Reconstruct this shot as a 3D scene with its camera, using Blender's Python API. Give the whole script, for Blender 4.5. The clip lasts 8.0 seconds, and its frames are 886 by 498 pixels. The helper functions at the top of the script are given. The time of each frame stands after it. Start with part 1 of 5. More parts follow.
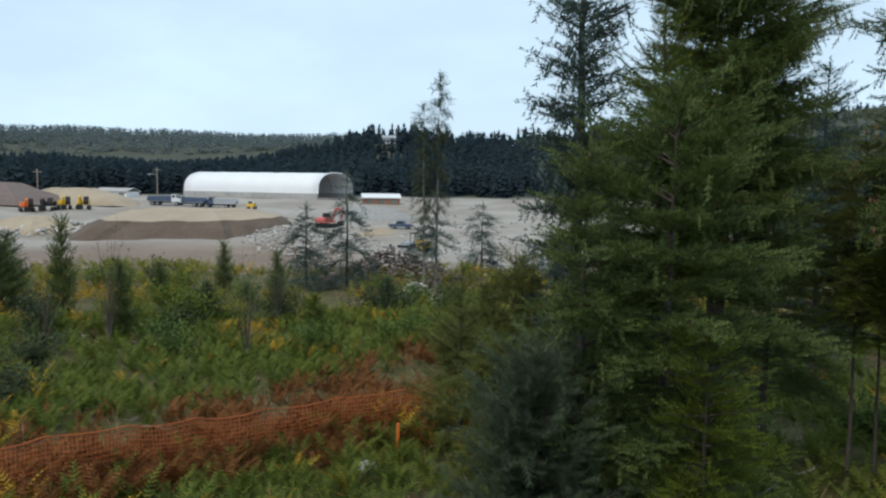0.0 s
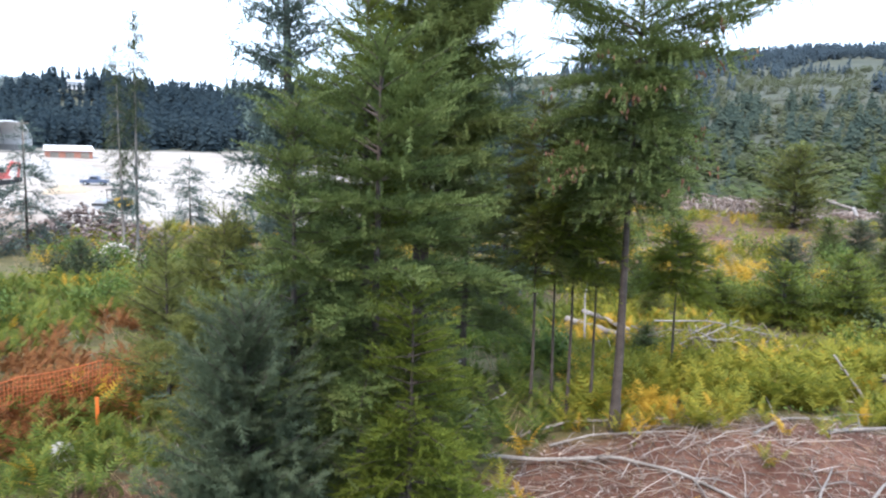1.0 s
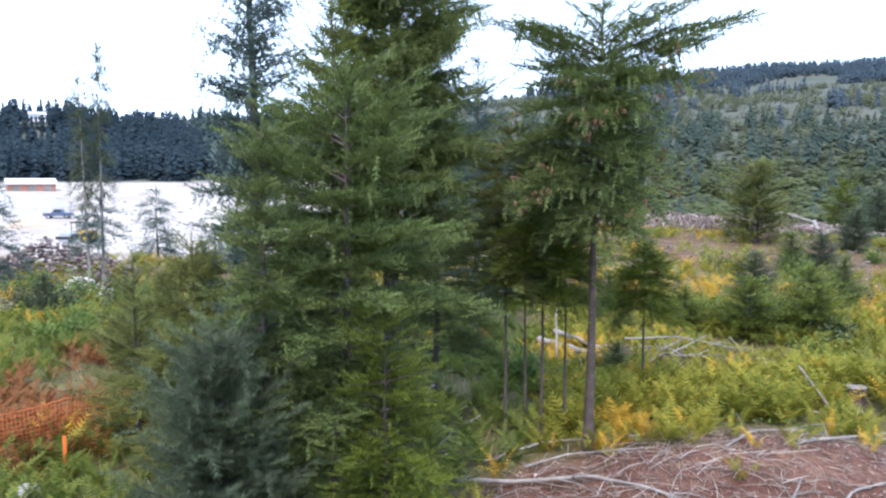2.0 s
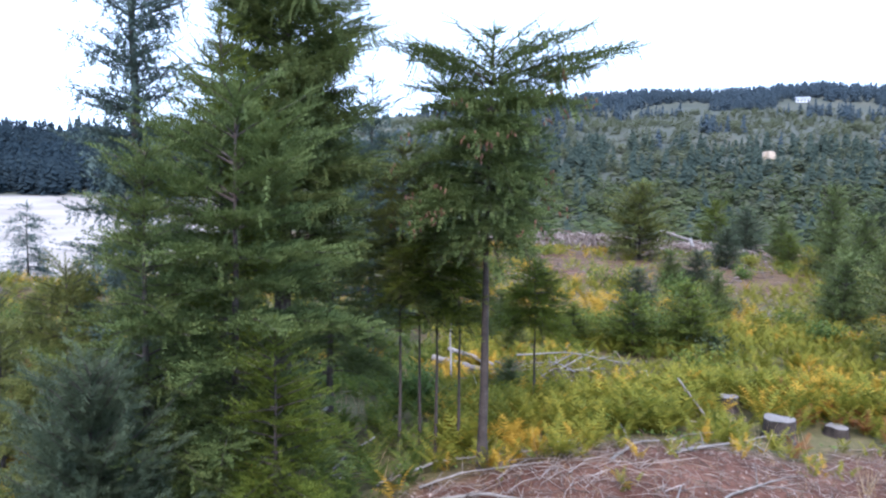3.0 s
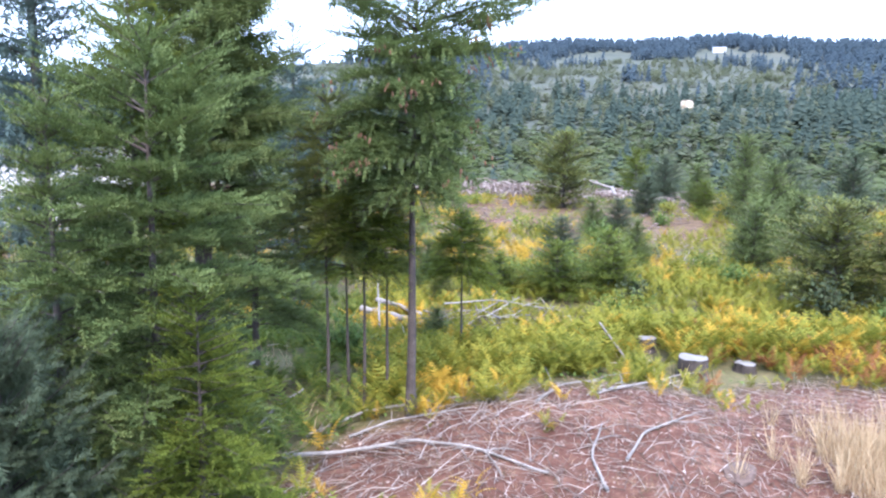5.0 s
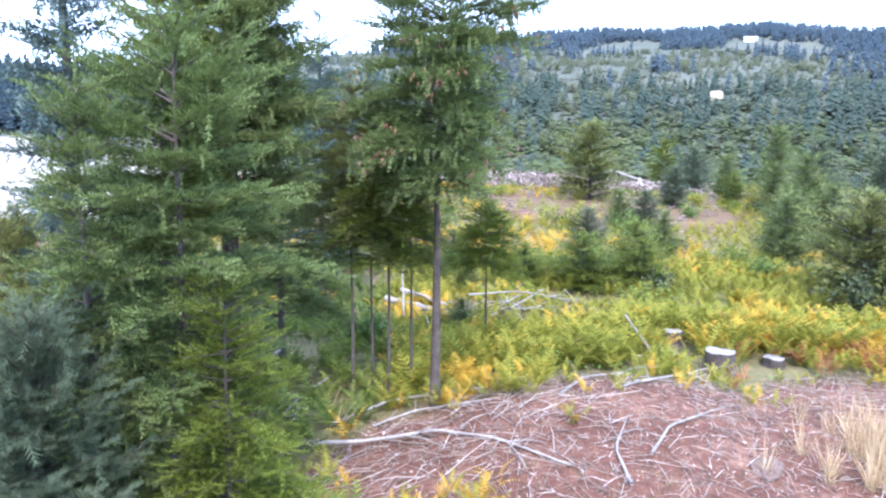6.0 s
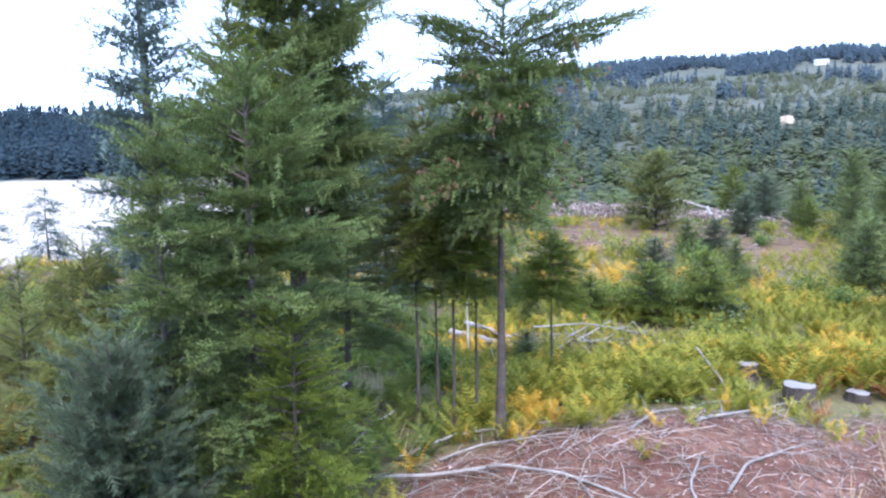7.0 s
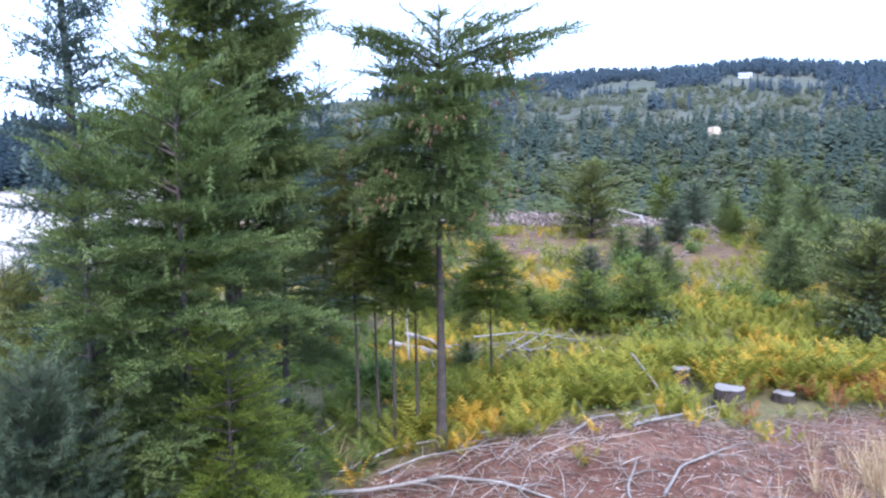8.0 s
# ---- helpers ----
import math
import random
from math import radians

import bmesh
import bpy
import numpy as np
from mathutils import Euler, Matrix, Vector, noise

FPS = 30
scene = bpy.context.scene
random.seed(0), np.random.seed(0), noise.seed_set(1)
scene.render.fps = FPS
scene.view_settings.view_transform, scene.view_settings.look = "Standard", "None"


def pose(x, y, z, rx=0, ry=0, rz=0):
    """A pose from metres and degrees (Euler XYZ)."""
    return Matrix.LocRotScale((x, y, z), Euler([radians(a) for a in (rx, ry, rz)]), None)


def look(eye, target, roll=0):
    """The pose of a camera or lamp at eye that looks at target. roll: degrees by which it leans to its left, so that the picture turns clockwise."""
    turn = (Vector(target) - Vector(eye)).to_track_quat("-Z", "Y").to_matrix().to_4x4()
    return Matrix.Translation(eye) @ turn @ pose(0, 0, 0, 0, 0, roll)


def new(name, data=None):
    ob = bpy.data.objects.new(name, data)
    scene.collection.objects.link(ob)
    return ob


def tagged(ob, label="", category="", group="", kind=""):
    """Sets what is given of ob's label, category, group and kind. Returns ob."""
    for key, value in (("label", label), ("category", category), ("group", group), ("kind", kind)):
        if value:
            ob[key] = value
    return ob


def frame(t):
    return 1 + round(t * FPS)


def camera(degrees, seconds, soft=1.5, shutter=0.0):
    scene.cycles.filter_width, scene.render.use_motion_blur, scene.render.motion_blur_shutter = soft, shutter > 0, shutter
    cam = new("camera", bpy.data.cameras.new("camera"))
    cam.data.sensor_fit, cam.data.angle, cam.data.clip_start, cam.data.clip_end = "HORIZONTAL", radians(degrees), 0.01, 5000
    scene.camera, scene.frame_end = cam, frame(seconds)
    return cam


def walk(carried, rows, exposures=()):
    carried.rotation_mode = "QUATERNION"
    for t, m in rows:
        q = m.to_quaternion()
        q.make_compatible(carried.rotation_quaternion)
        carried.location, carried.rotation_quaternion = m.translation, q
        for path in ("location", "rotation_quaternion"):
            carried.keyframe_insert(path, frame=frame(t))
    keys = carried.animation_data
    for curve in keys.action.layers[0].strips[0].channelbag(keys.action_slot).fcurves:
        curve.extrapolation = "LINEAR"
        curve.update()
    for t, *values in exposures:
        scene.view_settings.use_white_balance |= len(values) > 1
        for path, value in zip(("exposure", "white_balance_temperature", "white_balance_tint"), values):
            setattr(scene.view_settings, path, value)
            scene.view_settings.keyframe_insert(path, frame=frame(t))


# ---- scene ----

# ---- camera and walk ----
cam = camera(63.03, 8.0, soft=2.3)
PATH = [
    (0.0, -0.009, 0.006, 5.300, 84.86, -0.88, -0.00),
    (0.1, -0.002, -0.019, 5.320, 82.90, -0.99, -4.09),
    (0.2, 0.004, -0.010, 5.318, 81.69, -1.90, -9.36),
    (0.3, 0.010, 0.012, 5.312, 81.50, -2.20, -15.30),
    (0.5, 0.050, 0.082, 5.280, 81.19, -2.96, -20.20),
    (1.0, 0.084, 0.070, 5.250, 81.82, -1.72, -22.25),
    (1.2, 0.078, 0.058, 5.250, 81.94, -1.61, -22.91),
    (2.3, 0.076, -0.040, 5.300, 84.10, -0.21, -25.57),
    (2.5, 0.082, -0.022, 5.299, 84.08, -0.50, -26.78),
    (3.0, 0.107, -0.011, 5.341, 85.15, -1.06, -32.95),
    (3.5, 0.118, -0.005, 5.358, 84.83, -1.26, -34.15),
    (4.0, 0.137, 0.025, 5.351, 82.26, -0.69, -35.30),
    (4.5, 0.146, 0.007, 5.345, 81.76, -0.94, -38.96),
    (6.0, 0.169, 0.028, 5.333, 80.53, -0.99, -36.73),
    (6.5, 0.131, 0.024, 5.337, 83.73, -1.86, -32.63),
    (7.0, 0.142, 0.003, 5.331, 83.12, 0.45, -31.86),
    (7.5, 0.169, -0.013, 5.345, 84.04, 0.50, -35.78),
    (8.0, 0.178, -0.001, 5.357, 83.87, 0.63, -36.64),
]
EXPOSURE = [(0.0, -1.22, 6500, 8), (0.2, -0.95, 6500, 10), (0.5, -0.53, 6450, 15), (0.8, 0.2, 6400, 18), (1.0, 0.40, 6250, 18), (2.3, 0.37, 5850, 23), (3.0, 0.2, 5650, 24),
            (3.9, 0.12, 5750, 25), (4.5, 0.60, 5700, 25), (6.0, 1.22, 5500, 25), (6.5, 1.2, 5450, 24), (7.0, 0.74, 5450, 25), (8.0, 0.58, 5450, 25)]
walk(cam, [(t, pose(x, y, z, a, b, c)) for t, x, y, z, a, b, c in PATH], EXPOSURE)

# ---- sky and sun ----
SUN_EL, SUN_AZ = 54.0, 216.0  # degrees above the horizon; clockwise from +y
world = bpy.data.worlds.new("sky")
scene.world = world
world.use_nodes = True
wn, wl = world.node_tree.nodes, world.node_tree.links
sky = wn.new("ShaderNodeTexSky")
sky.sky_type, sky.sun_disc = "NISHITA", False
sky.sun_elevation, sky.sun_rotation = radians(SUN_EL), radians(SUN_AZ)
sky.air_density, sky.dust_density, sky.ozone_density = 1.0, 2.0, 1.2
geo = wn.new("ShaderNodeTexCoord")
squash = wn.new("ShaderNodeMapping")
squash.inputs["Scale"].default_value = (1.0, 1.0, 2.6)
cloud = wn.new("ShaderNodeTexNoise")
cloud.inputs["Scale"].default_value, cloud.inputs["Detail"].default_value, cloud.inputs["Roughness"].default_value = 2.2, 7.0, 0.55
ramp = wn.new("ShaderNodeValToRGB")
ramp.color_ramp.elements[0].position, ramp.color_ramp.elements[1].position = 0.42, 0.75
ramp.color_ramp.elements[0].color = (0.78, 0.78, 0.78, 1)
mix = wn.new("ShaderNodeMix")
mix.data_type = "RGBA"
mix.inputs["B"].default_value = (12.9, 16.6, 20.2, 1)
split = wn.new("ShaderNodeSeparateXYZ")
haze = wn.new("ShaderNodeMapRange")
haze.inputs["From Min"].default_value, haze.inputs["From Max"].default_value = 0.02, 0.30
haze.inputs["To Min"].default_value, haze.inputs["To Max"].default_value = 1.0, 0.80
veil = wn.new("ShaderNodeMath")
veil.operation = "MULTIPLY"
wl.new(geo.outputs["Generated"], split.inputs["Vector"])
wl.new(split.outputs["Z"], haze.inputs["Value"])
wl.new(geo.outputs["Generated"], squash.inputs["Vector"])
wl.new(squash.outputs["Vector"], cloud.inputs["Vector"])
wl.new(cloud.outputs["Fac"], ramp.inputs["Fac"])
wl.new(ramp.outputs["Color"], veil.inputs[0])
wl.new(haze.outputs["Result"], veil.inputs[1])
wl.new(veil.outputs["Value"], mix.inputs["Factor"])
wl.new(sky.outputs["Color"], mix.inputs["A"])
wl.new(mix.outputs["Result"], wn["Background"].inputs["Color"])
wn["Background"].inputs["Strength"].default_value = 0.15
sun = new("sun", bpy.data.lights.new("sun", "SUN"))
sun.data.energy, sun.data.angle, sun.data.color = 3.6, radians(4.0), (1.0, 0.90, 0.77)
_e, _a = radians(SUN_EL), radians(SUN_AZ)
sun.matrix_world = look((math.sin(_a) * math.cos(_e) * 50, math.cos(_a) * math.cos(_e) * 50, math.sin(_e) * 50), (0, 0, 0))

# ---- materials ----


def ramp_of(nt, fac, stops):
    """A colour ramp with the given (position, colour) stops."""
    r = nt.nodes.new("ShaderNodeValToRGB")
    el = r.color_ramp.elements
    while len(el) < len(stops):
        el.new(0.5)
    for e, (p, c) in zip(el, stops):
        e.position, e.color = p, (*c, 1)
    nt.links.new(fac, r.inputs["Fac"])
    return r.outputs["Color"]


def noise_of(nt, scale, detail=4.0, rough=0.6, where="Object"):
    tc = nt.nodes.new("ShaderNodeTexCoord")
    n = nt.nodes.new("ShaderNodeTexNoise")
    n.inputs["Scale"].default_value, n.inputs["Detail"].default_value, n.inputs["Roughness"].default_value = scale, detail, rough
    nt.links.new(tc.outputs[where], n.inputs["Vector"])
    return n.outputs["Fac"]


def blend(nt, fac, a, b, kind="MIX"):
    m = nt.nodes.new("ShaderNodeMix")
    m.data_type, m.blend_type = "RGBA", kind
    for k, v in (("Factor", fac), ("A", a), ("B", b)):
        if isinstance(v, (int, float)):
            m.inputs[k].default_value = v
        elif isinstance(v, tuple):
            m.inputs[k].default_value = (*v, 1)
        else:
            nt.links.new(v, m.inputs[k])
    return m.outputs["Result"]


def material(name, stops, scale=3.0, fine=40.0, rough=0.85, bump=0.3, metal=0.0, island=0.0, through_light=0.0, gloss=0.3):
    """Two scales of noise over a colour ramp, with fine relief."""
    m = bpy.data.materials.new(name)
    m.use_nodes = True
    nt = m.node_tree
    bs = nt.nodes["Principled BSDF"]
    big, small = noise_of(nt, scale), noise_of(nt, fine, 3.0)
    fac = blend(nt, 0.4, big, small)
    if island:
        g = nt.nodes.new("ShaderNodeNewGeometry")
        fac = blend(nt, island, fac, g.outputs["Random Per Island"])
    col = ramp_of(nt, fac, stops)
    nt.links.new(col, bs.inputs["Base Color"])
    bs.inputs["Roughness"].default_value, bs.inputs["Metallic"].default_value = rough, metal
    bs.inputs["Specular IOR Level"].default_value = gloss
    if bump:
        b = nt.nodes.new("ShaderNodeBump")
        b.inputs["Strength"].default_value, b.inputs["Distance"].default_value = bump, 0.4 / fine
        nt.links.new(small, b.inputs["Height"])
        nt.links.new(b.outputs["Normal"], bs.inputs["Normal"])
    if through_light:
        tr = nt.nodes.new("ShaderNodeBsdfTranslucent")
        nt.links.new(col, tr.inputs["Color"])
        mx = nt.nodes.new("ShaderNodeMixShader")
        mx.inputs["Fac"].default_value = through_light
        nt.links.new(bs.outputs["BSDF"], mx.inputs[1])
        nt.links.new(tr.outputs["BSDF"], mx.inputs[2])
        nt.links.new(mx.outputs["Shader"], nt.nodes["Material Output"].inputs["Surface"])
    return m


def leafy(name, dark, mid, light, scale=1.2, light_through=0.25, distant=False):
    return material(name, [(0.22, dark), (0.5, mid), (0.8, light)], scale, 9.0, 0.7, 0.0, 0.0, 0.12 if distant else 0.35, light_through, 0.02 if distant else 0.18)


M_FIR = leafy("fir_needles", (0.046, 0.066, 0.022), (0.106, 0.14, 0.04), (0.205, 0.24, 0.08))
M_FIR_TIPPED = leafy("pale_tipped_fir_needles", (0.044, 0.068, 0.022), (0.102, 0.14, 0.04), (0.2, 0.245, 0.085))
# bluish lift in these needles paints the haze veil over the treetops
M_FIR_DARK = leafy("haze_veiled_dark_fir_needles", (0.056, 0.084, 0.074), (0.098, 0.14, 0.118), (0.155, 0.205, 0.168))
M_FIR_YELLOW = leafy("yellowing_fir_needles", (0.058, 0.072, 0.02), (0.125, 0.142, 0.036), (0.23, 0.225, 0.06))
M_FIR_LIME = leafy("fresh_fir_needles", (0.042, 0.064, 0.01), (0.098, 0.128, 0.016), (0.18, 0.205, 0.028))
M_PINE_BLUE = leafy("blue_pine_needles", (0.04, 0.058, 0.034), (0.076, 0.102, 0.056), (0.13, 0.16, 0.092))
M_BROAD = leafy("shrub_leaves", (0.045, 0.085, 0.020), (0.095, 0.15, 0.035), (0.17, 0.22, 0.05))
M_SHRUB_DARK = leafy("dark_shrub_leaves", (0.03, 0.045, 0.022), (0.055, 0.075, 0.035), (0.10, 0.11, 0.05))
M_FERN = leafy("bracken_green_yellow", (0.075, 0.1, 0.016), (0.2, 0.205, 0.026), (0.36, 0.285, 0.035), 0.55, 0.3)
M_FERN_GREEN = leafy("bracken_green", (0.045, 0.080, 0.018), (0.115, 0.155, 0.028), (0.24, 0.23, 0.035), 0.5, 0.3)
M_FERN_GOLD = leafy("bracken_gold", (0.22, 0.15, 0.02), (0.46, 0.28, 0.03), (0.55, 0.36, 0.05), 0.6, 0.3)
M_FERN_RUST = leafy("bracken_rust", (0.08, 0.035, 0.014), (0.20, 0.078, 0.025), (0.31, 0.14, 0.045), 0.8, 0.25)
# distant haze put into the base colour as a blue tint
M_FAR = leafy("hazed_distant_conifer", (0.03, 0.048, 0.062), (0.042, 0.064, 0.076), (0.062, 0.088, 0.088), 0.02, 0.42, True)
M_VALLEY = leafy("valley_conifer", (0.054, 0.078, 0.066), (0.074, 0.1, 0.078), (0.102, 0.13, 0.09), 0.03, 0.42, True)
# needle colour blued and lifted for the haze before the hill
M_HILL = leafy("hazed_hillside_conifer", (0.064, 0.092, 0.118), (0.08, 0.11, 0.128), (0.1, 0.132, 0.134), 0.02, 0.42, True)
# paleness of the furthest trees is haze painted into their base colour
M_FARTHEST = leafy("haze_paled_conifer", (0.12, 0.155, 0.17), (0.15, 0.185, 0.185), (0.20, 0.225, 0.20), 0.006, 0.42, True)
M_FAR_BROAD = leafy("distant_broadleaf", (0.085, 0.1, 0.06), (0.115, 0.128, 0.072), (0.15, 0.155, 0.085), 0.03, 0.42, True)
M_VALLEY_BROAD = leafy("valley_broadleaf", (0.062, 0.085, 0.040), (0.090, 0.115, 0.050), (0.13, 0.15, 0.062), 0.05, 0.42, True)
M_BARK = material("conifer_bark", [(0.35, (0.032, 0.025, 0.021)), (0.58, (0.080, 0.064, 0.053)), (0.74, (0.22, 0.20, 0.175))], 4.0, 30.0, 0.9, 0.8)
M_DEADWOOD = material("weathered_wood", [(0.3, (0.115, 0.100, 0.088)), (0.55, (0.25, 0.225, 0.20)), (0.8, (0.46, 0.43, 0.395))], 2.0, 22.0, 0.85, 0.5)
M_TWIG = material("dry_twigs", [(0.25, (0.15, 0.11, 0.085)), (0.5, (0.34, 0.275, 0.23)), (0.8, (0.62, 0.55, 0.48))], 1.2, 12.0, 0.9, 0.2, 0.0, 0.5)
M_BROWNTWIG = material("brown_slash", [(0.25, (0.13, 0.095, 0.078)), (0.55, (0.25, 0.195, 0.165)), (0.85, (0.46, 0.40, 0.35))], 0.6, 6.0, 0.9, 0.2, 0.0, 0.5)
# brush shade put into the twig colour; also serves dark stems and litter
M_SLASHDARK = material("dark_stems_and_shaded_brush", [(0.25, (0.05, 0.04, 0.032)), (0.6, (0.13, 0.105, 0.085)), (0.8, (0.24, 0.2, 0.17))], 1.2, 12.0, 0.9, 0.2, 0.0, 0.5)
M_CUT = material("cut_wood", [(0.3, (0.13, 0.118, 0.105)), (0.7, (0.25, 0.23, 0.21))], 6.0, 40.0, 0.85, 0.4)
M_CHIP = material("bark_chip", [(0.25, (0.10, 0.058, 0.045)), (0.6, (0.22, 0.15, 0.12)), (0.9, (0.46, 0.38, 0.32))], 1.5, 12.0, 0.9, 0.0, 0.0, 0.6)
M_CONE = material("fir_cone", [(0.3, (0.085, 0.040, 0.024)), (0.7, (0.19, 0.095, 0.055))], 9.0, 60.0, 0.8, 0.5, 0.0, 0.3)
M_ROCK = material("grey_rock", [(0.25, (0.17, 0.16, 0.15)), (0.55, (0.34, 0.33, 0.31)), (0.8, (0.55, 0.54, 0.51))], 1.2, 14.0, 0.9, 0.6, 0.0, 0.35)
M_DARKROCK = material("dark_brown_rock", [(0.25, (0.07, 0.046, 0.036)), (0.6, (0.14, 0.098, 0.078)), (0.85, (0.24, 0.19, 0.155))], 2.0, 18.0, 0.95, 0.6)
M_PALEROCK = material("pale_rock", [(0.25, (0.30, 0.27, 0.24)), (0.6, (0.52, 0.49, 0.45)), (0.85, (0.68, 0.65, 0.60))], 1.0, 10.0, 0.9, 0.6, 0.0, 0.35)
M_BROWNROCK = material("brown_rubble", [(0.25, (0.11, 0.082, 0.072)), (0.6, (0.20, 0.155, 0.14)), (0.85, (0.36, 0.31, 0.28))], 1.0, 10.0, 0.9, 0.6, 0.0, 0.4)
M_GRASS = material("dry_grass", [(0.25, (0.28, 0.19, 0.10)), (0.6, (0.50, 0.37, 0.21)), (0.85, (0.64, 0.52, 0.34))], 1.0, 9.0, 0.8, 0.0, 0.0, 0.5, 0.2)
M_SOILTOP = material("tan_sand", [(0.3, (0.33, 0.26, 0.185)), (0.7, (0.45, 0.37, 0.27))], 0.15, 2.0, 0.95, 0.3)
M_SOIL = material("dark_brown_soil", [(0.3, (0.095, 0.068, 0.050)), (0.7, (0.165, 0.12, 0.09))], 0.2, 2.0, 0.95, 0.5)
M_FABRIC = material("white_fabric", [(0.3, (0.76, 0.77, 0.78)), (0.7, (0.84, 0.84, 0.84))], 0.1, 1.0, 0.5, 0.05)
M_BLOCK = material("concrete_block", [(0.3, (0.32, 0.31, 0.30)), (0.7, (0.48, 0.47, 0.45))], 0.3, 3.0, 0.9, 0.2)
M_INSIDE = material("dim_hall_goods", [(0.3, (0.10, 0.095, 0.085)), (0.7, (0.25, 0.23, 0.20))], 0.3, 2.0, 0.9, 0.3)
M_STEEL = material("galvanised_steel", [(0.3, (0.36, 0.37, 0.38)), (0.7, (0.52, 0.53, 0.54))], 0.8, 8.0, 0.5, 0.1, 0.6)
M_POLE = material("pole_wood", [(0.3, (0.16, 0.13, 0.11)), (0.7, (0.30, 0.26, 0.22))], 1.0, 12.0, 0.9, 0.3)
M_YELLOW = material("yellow_machine_paint", [(0.3, (0.62, 0.36, 0.015)), (0.7, (0.74, 0.46, 0.03))], 0.8, 6.0, 0.5, 0.05)
M_ORANGE = material("orange_machine_paint", [(0.3, (0.66, 0.14, 0.03)), (0.7, (0.78, 0.20, 0.05))], 0.8, 6.0, 0.5, 0.05)
M_RED = material("faded_red_paint", [(0.3, (0.50, 0.09, 0.08)), (0.7, (0.62, 0.16, 0.14))], 0.8, 6.0, 0.5, 0.05)
M_BLACK = material("black_rubber", [(0.3, (0.018, 0.018, 0.018)), (0.7, (0.04, 0.04, 0.04))], 2.0, 10.0, 0.8, 0.1)
M_GLASS = material("dark_cab_glass", [(0.3, (0.02, 0.025, 0.03)), (0.7, (0.05, 0.06, 0.07))], 1.0, 5.0, 0.08, 0.0)
M_BLUE = material("dark_blue_paint", [(0.3, (0.05, 0.07, 0.12)), (0.7, (0.10, 0.13, 0.19))], 1.0, 6.0, 0.4, 0.0)
M_WHITE = material("white_paint", [(0.3, (0.70, 0.70, 0.70)), (0.7, (0.82, 0.82, 0.81))], 0.8, 6.0, 0.5, 0.05)
M_ROOFRED = material("red_brown_siding", [(0.3, (0.24, 0.10, 0.07)), (0.7, (0.36, 0.17, 0.12))], 0.6, 4.0, 0.8, 0.2)
M_NET = material("orange_plastic_net", [(0.3, (0.38, 0.085, 0.025)), (0.7, (0.52, 0.135, 0.038))], 1.5, 8.0, 0.6, 0.0)
M_STAKE = material("orange_stake_paint", [(0.3, (0.75, 0.16, 0.03)), (0.7, (0.86, 0.24, 0.05))], 3.0, 20.0, 0.6, 0.0)


def ground_material():
    """Forest litter, bare reddish soil, grey gravel yard and wooded slopes, by the zones stored on the sheet."""
    m = bpy.data.materials.new("ground")
    m.use_nodes = True
    nt = m.node_tree
    bs = nt.nodes["Principled BSDF"]
    bs.inputs["Roughness"].default_value = 0.95
    bs.inputs["Specular IOR Level"].default_value = 0.15

    def zone(name):
        a = nt.nodes.new("ShaderNodeAttribute")
        a.attribute_name = name
        return a.outputs["Fac"]
    fine, mid, big = noise_of(nt, 7.0, 8.0, 0.7), noise_of(nt, 0.9, 6.0), noise_of(nt, 0.06, 5.0)
    two = blend(nt, 0.5, fine, mid)
    litter = ramp_of(nt, two, [(0.3, (0.045, 0.040, 0.022)), (0.5, (0.11, 0.10, 0.045)), (0.7, (0.21, 0.155, 0.085))])
    bare = ramp_of(nt, two, [(0.3, (0.042, 0.019, 0.013)), (0.5, (0.112, 0.053, 0.036)), (0.62, (0.200, 0.112, 0.078)), (0.75, (0.37, 0.275, 0.21))])
    grav = ramp_of(nt, blend(nt, 0.65, two, big), [(0.3, (0.22, 0.18, 0.145)), (0.5, (0.33, 0.295, 0.255)), (0.7, (0.45, 0.42, 0.38))])
    dirt = ramp_of(nt, blend(nt, 0.6, two, big), [(0.3, (0.145, 0.105, 0.078)), (0.5, (0.235, 0.18, 0.14)), (0.7, (0.33, 0.275, 0.22))])
    wood = ramp_of(nt, blend(nt, 0.6, noise_of(nt, 0.25, 5.0), noise_of(nt, 0.03, 5.0)), [(0.32, (0.050, 0.060, 0.046)), (0.5, (0.072, 0.080, 0.060)), (0.68, (0.108, 0.102, 0.076))])
    col = blend(nt, zone("bare"), litter, bare)
    col = blend(nt, zone("yard"), col, grav)
    col = blend(nt, zone("dirt"), col, dirt)
    col = blend(nt, zone("woods"), col, wood)
    nt.links.new(col, bs.inputs["Base Color"])
    b = nt.nodes.new("ShaderNodeBump")
    b.inputs["Strength"].default_value, b.inputs["Distance"].default_value = 0.7, 0.08
    nt.links.new(two, b.inputs["Height"])
    nt.links.new(b.outputs["Normal"], bs.inputs["Normal"])
    return m


M_GROUND = ground_material()

# ---- mesh helpers ----


def part(name, data, mat, parent=None, label=""):
    """One mesh object from a bmesh, a mesh or (vertices, faces), under its thing."""
    if isinstance(data, bmesh.types.BMesh):
        me = bpy.data.meshes.new(name)
        data.to_mesh(me)
        data.free()
    elif isinstance(data, tuple):
        me = mesh_of(name, *data)
    else:
        me = data
    if mat is not None and not me.materials:
        me.materials.append(mat)
    ob = new(name, me)
    ob.parent = parent
    return tagged(ob, label)


def thing(name, x, y, z=0.0, turn=0.0, label="", category="", group="", kind="", scale=1.0):
    ob = new(name)
    ob.matrix_basis = pose(x, y, z, 0, 0, turn) @ Matrix.Scale(scale, 4)
    ob.empty_display_size = 0.1
    return tagged(ob, label, category, group, kind)


